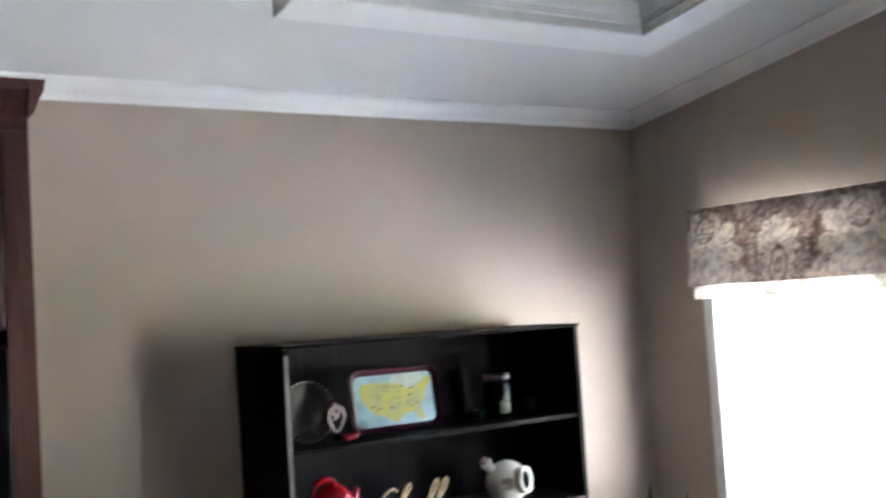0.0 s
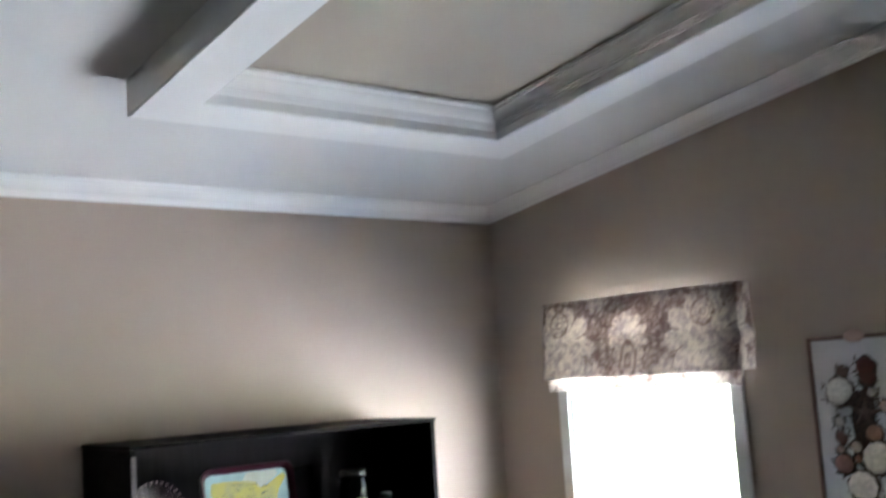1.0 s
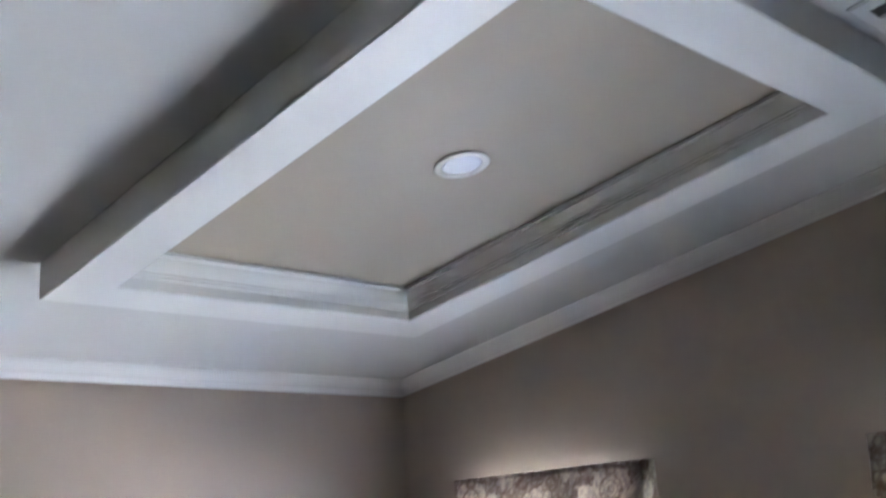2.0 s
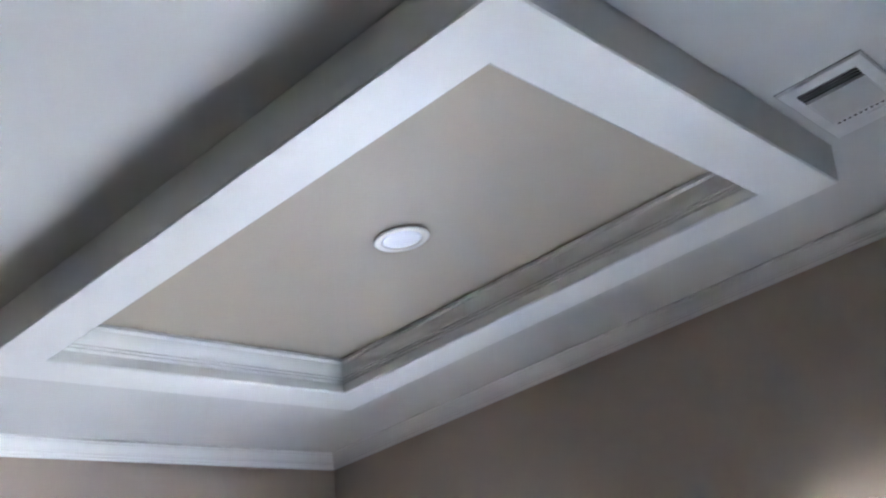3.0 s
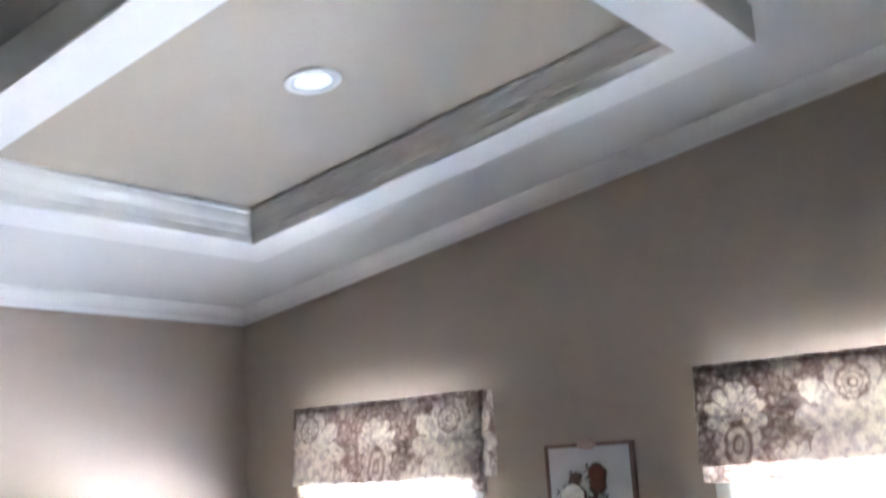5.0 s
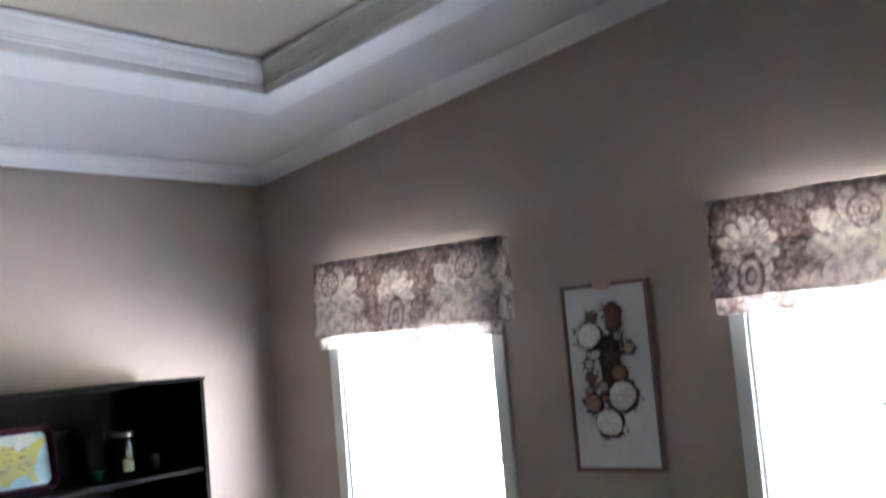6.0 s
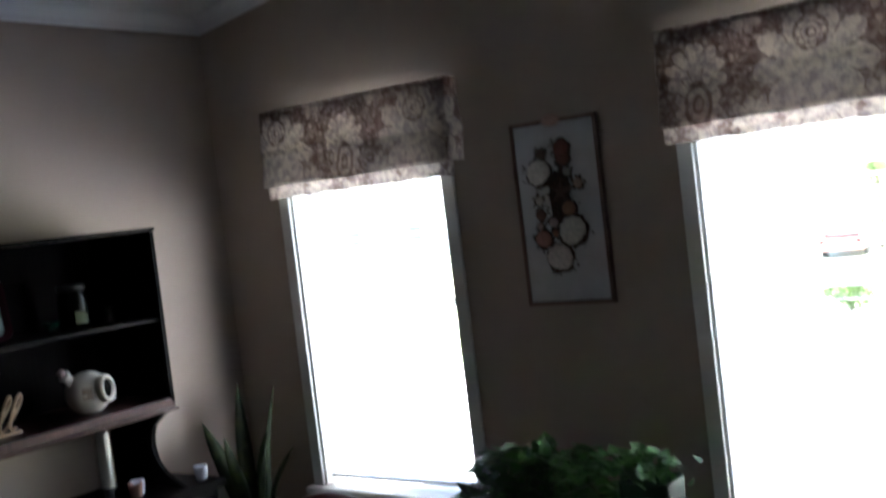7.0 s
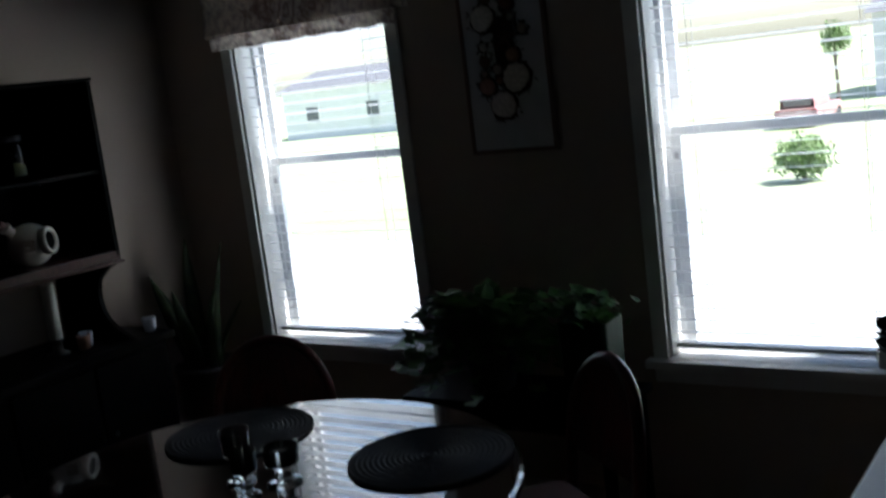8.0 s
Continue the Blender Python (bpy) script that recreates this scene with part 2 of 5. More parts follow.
def box(bm, x0, x1, y0, y1, z0, z1, bevel=0.0, seg=2):
    vs = [bm.verts.new((x, y, z)) for x in (x0, x1) for y in (y0, y1) for z in (z0, z1)]
    fs = [bm.faces.new([vs[i] for i in q]) for q in ((0, 1, 3, 2), (4, 6, 7, 5), (0, 4, 5, 1), (2, 3, 7, 6), (0, 2, 6, 4), (1, 5, 7, 3))]
    if bevel:
        es = list({e for f in fs for e in f.edges})
        bmesh.ops.bevel(bm, geom=es, offset=bevel, segments=seg, affect="EDGES", profile=0.5)
    return bm


def boxes(*args, bevel=0.0):
    bm = bmesh.new()
    for a in args:
        box(bm, *a, bevel=bevel)
    return bm


def lathe(bm, rings, seg=32, close=True, cx=0, cy=0):
    """Turned shape from (radius, height) rings about the upright axis."""
    loops = []
    for r, z in rings:
        loops.append([bm.verts.new((cx + r * math.cos(2 * math.pi * i / seg), cy + r * math.sin(2 * math.pi * i / seg), z)) for i in range(seg)])
    for a, b in zip(loops, loops[1:]):
        for i in range(seg):
            j = (i + 1) % seg
            bm.faces.new((a[i], a[j], b[j], b[i]))
    if close:
        for lp in (loops[0], loops[-1]):
            if len({tuple(v.co) for v in lp}) > 2:
                bm.faces.new(lp)
    return bm


def tube(bm, pts, r, seg=8, ends=True):
    """A rod along points; r is one radius or a list."""
    pts = [Vector(p) for p in pts]
    rs = r if isinstance(r, (list, tuple)) else [r] * len(pts)
    loops, last = [], None
    for i, p in enumerate(pts):
        d = (pts[min(i + 1, len(pts) - 1)] - pts[max(i - 1, 0)]).normalized()
        if last is None:
            u = d.orthogonal().normalized()
        else:
            u = (last - d * last.dot(d)).normalized()
        last = u
        v = d.cross(u)
        loops.append([bm.verts.new(p + (u * math.cos(2 * math.pi * k / seg) + v * math.sin(2 * math.pi * k / seg)) * rs[i]) for k in range(seg)])
    for a, b in zip(loops, loops[1:]):
        for k in range(seg):
            j = (k + 1) % seg
            bm.faces.new((a[k], a[j], b[j], b[k]))
    if ends:
        bm.faces.new(loops[0])
        bm.faces.new(loops[-1])
    return bm


def prism(bm, outline, lift):
    """Extrude a flat outline (3D points) by the vector lift."""
    a = [bm.verts.new(p) for p in outline]
    b = [bm.verts.new(Vector(p) + Vector(lift)) for p in outline]
    bm.faces.new(a)
    bm.faces.new(b[::-1])
    for i in range(len(a)):
        j = (i + 1) % len(a)
        bm.faces.new((a[i], b[i], b[j], a[j]))
    return bm


def sweep(bm, profile, path_pts):
    """Skin between copies of a profile that are already placed: a list of lists of points."""
    loops = [[bm.verts.new(p) for p in pr] for pr in path_pts]
    n = len(profile)
    for a, b in zip(loops, loops[1:]):
        for k in range(n):
            j = (k + 1) % n
            bm.faces.new((a[k], b[k], b[j], a[j]))
    return loops


def rounded(w, h, r, n=6):
    pts = []
    for cx, cz, a0 in ((w / 2 - r, h / 2 - r, 0), (-w / 2 + r, h / 2 - r, 90), (-w / 2 + r, -h / 2 + r, 180), (w / 2 - r, -h / 2 + r, 270)):
        for i in range(n + 1):
            a = radians(a0 + 90 * i / n)
            pts.append((cx + r * math.cos(a), cz + r * math.sin(a)))
    return pts


def ring_skin(bm, loops, cap=True):
    """Skin closed loops of equal length; cap the last one."""
    ls = [[bm.verts.new(p) for p in lp] for lp in loops]
    n = len(ls[0])
    for a, b in zip(ls, ls[1:]):
        for i in range(n):
            j = (i + 1) % n
            bm.faces.new((a[i], a[j], b[j], b[i]))
    if cap:
        bm.faces.new(ls[-1])
    return bm


# ---- structure ----
def structure(ob, label, category):
    return tagged(ob, label, category, kind="structure")


structure(link_bm("floor", box(bmesh.new(), WEST - 0.15, 0.16, SOUTH - 0.15, 0.15, -0.12, 0.0), FLOOR), "mid-brown oak plank floor", "floor")

bm = bmesh.new()
prism(bm, [(0, 0, 0), (WEST - 0.15, 0, 0), (WEST - 0.15, 0, WALL_TOP + 0.09), (0, 0, WALL_TOP + 0.09)], (0, 0.15, 0))
structure(link_bm("wall_north", bm, WALL), "plain wall painted warm beige behind the hutch", "wall")


def window_wall():
    """Gable wall with two openings, in pieces that meet edge to edge and are merged into one mesh."""
    bm = bmesh.new()
    cuts = [0.15, W1[0], W1[1], W2[0], W2[1], RIDGE, SOUTH - 0.15]
    for a, b in zip(cuts, cuts[1:]):
        top = [(0, a, ceil_z(a) + 0.06), (0, b, ceil_z(b) + 0.06)]
        if (a, b) in (W1, W2):
            prism(bm, [(0, a, 0), (0, b, 0), (0, b, SILL), (0, a, SILL)], (0.16, 0, 0))
            prism(bm, [(0, a, HEAD), (0, b, HEAD), top[1], top[0]], (0.16, 0, 0))
        else:
            prism(bm, [(0, a, 0), (0, b, 0), top[1], top[0]], (0.16, 0, 0))
    bmesh.ops.remove_doubles(bm, verts=bm.verts[:], dist=1e-4)
    return bm


structure(link_bm("wall_east", window_wall(), WALL), "taupe gable wall with two tall windows", "wall")
bm = bmesh.new()
prism(bm, [(WEST, 0, 0), (WEST, SOUTH, 0), (WEST, SOUTH, ceil_z(SOUTH) + 0.05), (WEST, RIDGE, ceil_z(RIDGE) + 0.05), (WEST, 0, ceil_z(0) + 0.05)], (-0.15, 0, 0))
structure(link_bm("wall_west", bm, BOUNCE_WALL), "plain beige wall at the kitchen end", "wall")
structure(link_bm("wall_south", box(bmesh.new(), WEST, 0, SOUTH - 0.15, SOUTH, 0, ceil_z(SOUTH) + 0.05), BOUNCE_WALL), "plain beige wall", "wall")

bm = bmesh.new()
prism(bm, [(WEST - 0.15, 0.15, ceil_z(0.15)), (WEST - 0.15, RIDGE, ceil_z(RIDGE)), (WEST - 0.15, SOUTH - 0.15, ceil_z(SOUTH - 0.15)),
           (WEST - 0.15, SOUTH - 0.15, ceil_z(SOUTH) + 0.15), (WEST - 0.15, RIDGE, ceil_z(RIDGE) + 0.15), (WEST - 0.15, 0.15, ceil_z(0.15) + 0.15)], (-WEST + 0.31, 0, 0))
structure(link_bm("ceiling", bm, CEIL), "sloping white painted drywall ceiling", "ceiling")


# crown moulding: (out from the wall, below the ceiling)
CROWN = [(0.0, 0.0), (0.100, 0.0), (0.100, 0.008), (0.096, 0.011), (0.090, 0.012), (0.088, 0.017), (0.076, 0.026), (0.060, 0.036), (0.040, 0.044), (0.036, 0.044),
         (0.034, 0.049), (0.028, 0.052), (0.022, 0.051), (0.020, 0.058), (0.010, 0.064), (0.0, 0.064)]


def crown_back():
    bm = bmesh.new()
    ends = []
    for x0, mit in ((-2.845, 0.0), (0.0, -1.0)):
        ends.append([(x0 + mit * o, -o, ceil_z(0) - 0.054 - 0.0005 + (0.064 - d) * (0.0685 / 0.064)) for o, d in CROWN])
    loops = sweep(bm, CROWN, ends)
    bm.faces.new(loops[0])
    return bm


def crown_window():
    bm = bmesh.new()
    ends = []
    for y0, mit in ((0.0, -1.0), (RIDGE, 0.0)):
        ends.append([(-o, y0 + mit * o, CEIL0 - SLOPE * (y0 + mit * o) - d * (0.054 / 0.064)) for o, d in CROWN])
    loops = sweep(bm, CROWN, ends)
    bm.faces.new(loops[1])
    return bm


structure(link_bm("trim_crown_back", crown_back(), MOULD), "white stepped crown moulding along the beige wall", "crown moulding")
structure(link_bm("trim_crown_gable", crown_window(), MOULD), "white crown moulding rising along the gable wall", "crown moulding")

# ceiling frame: a flat boxed border below the slope, open in the middle
XL, XR, YB, YF = -2.241, -0.760, -0.929, -2.913
XLI, XRI, YBI, YFI = -2.076, -0.930, -1.082, -2.747
DEPTH = 0.112


def rect_loop(ins, drop):
    """A mitred rectangle ins inside the opening of the frame, drop below the slope."""
    return [(x, y, CEIL0 - SLOPE * y - drop) for x, y in ((XLI + ins, YBI - ins), (XRI - ins, YBI - ins), (XRI - ins, YFI + ins), (XLI + ins, YFI + ins))]


def skin_loops(bm, loops):
    ls = [[bm.verts.new(p) for p in lp] for lp in loops]
    for a, b in zip(ls, ls[1:]):
        for i in range(4):
            j = (i + 1) % 4
            bm.faces.new((a[i], a[j], b[j], b[i]))
    return ls


def slope_rect(x0, x1, y0, y1, drop):
    return [(x, y, CEIL0 - SLOPE * y - drop) for x, y in ((x0, y0), (x1, y0), (x1, y1), (x0, y1))]


bm = bmesh.new()
e = 0.004
skin_loops(bm, [slope_rect(XL, XR, YB, YF, -0.002), slope_rect(XL, XR, YB, YF, DEPTH - e), slope_rect(XL + e, XR - e, YB - e, YF + e, DEPTH),
                slope_rect(XLI - e, XRI + e, YBI + e, YFI - e, DEPTH), slope_rect(XLI, XRI, YBI, YFI, DEPTH - e), slope_rect(XLI, XRI, YBI, YFI, -0.002)])
structure(link_bm("ceiling_frame", bm, FRAMEPAINT), "boxed white border hung below the sloping ceiling round a recess", "ceiling frame")

# recess moulding from its flat lower band up to the panel: (inside the opening, below the slope)
INNER = [(0.0, 0.1095), (0.003, 0.108), (0.003, 0.077), (0.006, 0.0757), (0.0100, 0.0748), (0.0125, 0.0725), (0.0130, 0.0698), (0.0115, 0.0678), (0.0110, 0.0668),
         (0.0150, 0.0662), (0.0178, 0.0643), (0.0182, 0.0615), (0.0165, 0.0593), (0.0165, 0.0582), (0.0195, 0.0572), (0.0250, 0.0532), (0.0300, 0.0484), (0.0345, 0.0425),
         (0.0385, 0.0355), (0.0415, 0.0280), (0.0430, 0.0225), (0.0455, 0.0205), (0.0495, 0.0195), (0.0530, 0.0172), (0.0540, 0.0140), (0.0525, 0.0112), (0.0500, 0.0100), (0.0500, 0.0045)]
bm = bmesh.new()
skin_loops(bm, [rect_loop(i, d) for i, d in INNER])
structure(link_bm("trim_recess", bm, RECESS), "white stepped moulding lining the ceiling recess", "moulding")
bm = bmesh.new()
skin_loops(bm, [rect_loop(0.001, -0.001), rect_loop(0.001, 0.004)])
bm.faces.new([v for v in bm.verts][4:8])
structure(link_bm("ceiling_panel", bm, PANEL), "beige painted panel inside the white ceiling frame", "ceiling panel")

SLOPE_M = Matrix.Rotation(-math.atan(SLOPE), 4, "X")


def on_ceiling(x, y, drop=0.0):
    return Matrix.Translation((x, y, CEIL0 - SLOPE * y - drop)) @ SLOPE_M


# recessed light: trim ring, white baffle and frosted lens, not lit
can = thing("recessed_light", "round white recessed downlight, switched off, in the beige panel", "ceiling light")
can.matrix_basis = on_ceiling(-1.502, -1.950, 0.0045)
part("trim_ring", lathe(bmesh.new(), [(0.073, -0.0005), (0.079, -0.0035), (0.0795, -0.0050), (0.077, -0.0070), (0.070, -0.0085), (0.062, -0.0082), (0.0590, -0.007), (0.0582, -0.0005)], 56), TRIM, can, smooth=True)
LENS = mat("frosted_lens", (0.68, 0.72, 0.82), 0.3, 0.02, 20)
part("lens", lathe(bmesh.new(), [(0.0580, -0.0045), (0.050, -0.0052), (0.035, -0.0058), (0.002, -0.0060)], 56), LENS, can, "frosted white lens set back in the ring", True)

# ceiling register
vent = thing("ceiling_vent", "white metal ceiling air register with louvres and a lever", "ceiling vent")
vent.matrix_basis = on_ceiling(-0.99, -3.055, 0.0)
VX, VY = 0.195, 0.112
VENTPAINT = mat("vent_enamel", (0.78, 0.78, 0.78), 0.4, 0.04, 15)
# near-black for openings: their shade is put into the colour
SHADE_BLACK = mat("shade_black", (0.004, 0.004, 0.004), 0.9, 0.1, 20, spec=0.05)
bm = bmesh.new()
o, i = [[bm.verts.new((sx * a, sy * b, z)) for sx, sy in ((-1, -1), (1, -1), (1, 1), (-1, 1))] for a, b, z in ((VX, VY, 0.002), (VX, VY, -0.003))]
q, r = [[bm.verts.new((sx * a, sy * b, z)) for sx, sy in ((-1, -1), (1, -1), (1, 1), (-1, 1))] for a, b, z in ((VX - 0.004, VY - 0.004, -0.008), (0.150, 0.078, -0.010))]
for a, b in ((o, i), (i, q), (q, r)):
    for k in range(4):
        j = (k + 1) % 4
        bm.faces.new((a[k], a[j], b[j], b[k]))
part("frame", bm, VENTPAINT, vent)
# thin grey sheet, coloured as the shade line round the register
part("shade_line", boxes((-VX - 0.002, VX + 0.002, -VY - 0.002, VY + 0.002, -0.0015, 0.0005)), mat("shade_line_grey", (0.30, 0.30, 0.31), 0.8, 0.1, 20), vent, "grey sheet painted as the shade line at the ceiling")
# black sheet close behind the louvres instead of a deep, shaded duct
part("backing", box(bmesh.new(), -0.152, 0.152, -0.08, 0.08, -0.004, -0.002), SHADE_BLACK, vent, "near-black sheet painted as the shaded duct behind the louvres")
first = None
for k in range(4):
    m = Matrix.Translation((-0.140 + 0.0145 * k, 0, -0.008))
    if first is None:
        first = part("louvre", box(bmesh.new(), -0.0006, 0.0006, -0.078, 0.078, -0.0006, 0.0006), VENTPAINT, vent)
        first.matrix_basis = m
    else:
        again(first, vent, m)
first = None
for k in range(20):
    m = Matrix.Translation((0.012, -0.074 + 0.0078 * k, -0.0085)) @ Matrix.Rotation(radians(14), 4, "X")
    if first is None:
        first = part("fin", box(bmesh.new(), -0.088, 0.080, -0.0036, 0.0036, -0.0007, 0.0007), VENTPAINT, vent)
        first.matrix_basis = m
    else:
        again(first, vent, m)
part("divider", box(bmesh.new(), -0.086, -0.078, -0.078, 0.078, -0.011, -0.004), VENTPAINT, vent)
part("end_plate", box(bmesh.new(), 0.0845, 0.152, -0.078, 0.078, -0.0105, -0.005), VENTPAINT, vent)
# dark chips on the plate in place of a row of shaded holes
first = None
for k in range(10):
    m = Matrix.Translation((0.096, -0.068 + 0.015 * k, -0.0108))
    if first is None:
        first = part("notch", box(bmesh.new(), -0.0038, 0.0038, -0.0035, 0.0035, -0.0006, 0.0006), SHADE_BLACK, vent, "dark chip painted as a shaded hole")
        first.matrix_basis = m
    else:
        again(first, vent, m)
part("lever", boxes((0.118, 0.121, -0.07, 0.0, -0.014, -0.010), (0.110, 0.130, -0.066, -0.060, -0.028, -0.011)), VENTPAINT, vent, "small lever")


# ---- windows ----
def window(number, y0, y1):
    """Double-hung vinyl window between y1 and y0, with jambs, stool, apron and casing."""
    w = structure(new("window_%d" % number), "tall white double-hung window with wooden casing and open blinds", "window")
    w.empty_display_size = 0.05
    c = 0.058
    part("casing", boxes((-0.018, -0.001, y0, y0 + c, SILL + 0.0045, HEAD + 0.032), (-0.018, -0.001, y1 - c, y1, SILL + 0.0045, HEAD + 0.032), bevel=0.003), TRIM, w)
    part("head_casing", boxes((-0.012, -0.001, y1, y0, HEAD, HEAD + 0.032), bevel=0.002), TRIM, w)
    part("jamb", boxes((0.0, 0.10, y0 - 0.012, y0 - 0.0005, SILL + 0.012, HEAD - 0.012)), TRIM, w)
    part("jamb", boxes((0.0, 0.10, y1 + 0.0005, y1 + 0.012, SILL + 0.012, HEAD - 0.012)), TRIM, w)
    part("head_jamb", boxes((0.0, 0.10, y1 + 0.0005, y0 - 0.0005, HEAD - 0.012, HEAD - 0.0005)), TRIM, w)
    part("window_sill", boxes((-0.0012, 0.10, y1 + 0.0005, y0 - 0.0005, SILL + 0.0005, SILL + 0.006), (-0.055, -0.0015, y1 - c - 0.02, y0 + c + 0.02, SILL - 0.026, SILL + 0.004), bevel=0.003), TRIM, w)
    part("apron", boxes((-0.016, -0.001, y1 - c, y0 + c, SILL - 0.085, SILL - 0.0265), bevel=0.003), TRIM, w)
    f = 0.032
    part("window_frame", boxes((0.10, 0.158, y0 - f, y0 - 0.0005, SILL + 0.0005, HEAD - 0.0005), (0.10, 0.158, y1 + 0.0005, y1 + f, SILL + 0.0005, HEAD - 0.0005),
                               (0.10, 0.158, y1 + f, y0 - f, SILL + 0.0005, SILL + 0.012), (0.10, 0.158, y1 + f, y0 - f, HEAD - f, HEAD - 0.0005)), VINYL, w)
    mid, s = 1.338, 0.035
    for name, xa, za, zb in (("lower_sash", 0.104, SILL + 0.012, mid + 0.018), ("upper_sash", 0.132, mid - 0.018, HEAD - f)):
        ya, yb = y0 - f, y1 + f
        sash = part(name, boxes((xa, xa + 0.024, ya - s, ya, za, zb), (xa, xa + 0.024, yb, yb + s, za, zb), (xa, xa + 0.024, yb + s, ya - s, za, za + 0.024), (xa, xa + 0.024, yb + s, ya - s, zb - s, zb)), VINYL, w)
        g = part("pane", boxes((xa + 0.009, xa + 0.013, yb + s, ya - s, za + 0.024, zb - s)), GLASS, sash, "clear glass pane")
        g.visible_shadow = False
    part("sash_lock", boxes((0.097, 0.104, y0 - f - 0.026, y0 - f - 0.010, mid - 0.10, mid - 0.075), bevel=0.002), GREYMETAL, w, "small grey latch")
    return w


window(1, *W1)
window(2, *W2)


def blind(y0, y1):
    """Two-inch white slats, open, hung inside the opening on ladder cords."""
    b = thing("window_blind", "white slatted blind with open slats inside the window", "blind", (0.052, (y0 + y1) / 2, HEAD - 0.013), group="window blinds")
    half = (y0 - y1) / 2 - 0.018
    part("headrail", boxes((-0.014, 0.020, -half, half, -0.026, 0.0), bevel=0.002), SLAT, b)
    slat = None
    n = 35
    for k in range(n):
        z = -0.058 - k * 0.0445
        m = Matrix.Translation((0, 0, z)) @ Matrix.Rotation(radians(8 + random.uniform(-1.5, 1.5)), 4, "Y")
        if slat is None:
            bm = bmesh.new()
            pts = [(-0.025, -0.0012), (-0.012, 0.0008), (0.0, 0.0014), (0.012, 0.0008), (0.025, -0.0012), (0.012, -0.0012), (0.0, -0.0006), (-0.012, -0.0012)]
            prism(bm, [(x, -half, zz) for x, zz in pts], (0, 2 * half, 0))
            slat = part("slat", bm, SLAT, b)
            slat.matrix_basis = m
        else:
            again(slat, b, m)
    part("bottom_rail", boxes((-0.025, 0.025, -half, half, -0.058 - n * 0.0445 - 0.012, -0.058 - n * 0.0445 + 0.006), bevel=0.003), SLAT, b)
    cord = None
    for yy in (-0.28, 0.28):
        for xx in (-0.027, 0.027):
            bm = tube(bmesh.new(), [(xx, yy, -0.04), (xx, yy, -0.058 - n * 0.0445)], 0.0012, 5)
            part("ladder_cord", bm, SLAT, b)
    return b


blind(*W1)
blind(*W2)


LINING = mat("white_lining", (0.92, 0.91, 0.90), 0.9, 0.04, 30)
n_, l_ = LINING.node_tree.nodes, LINING.node_tree.links
tl_, mx_ = n_.new("ShaderNodeBsdfTranslucent"), n_.new("ShaderNodeMixShader")
tl_.inputs["Color"].default_value, mx_.inputs["Fac"].default_value = (0.92, 0.91, 0.90, 1), 0.44
l_.new(n_["Principled BSDF"].outputs["BSDF"], mx_.inputs[1])
l_.new(tl_.outputs["BSDF"], mx_.inputs[2])
l_.new(mx_.outputs["Shader"], n_["Material Output"].inputs["Surface"])


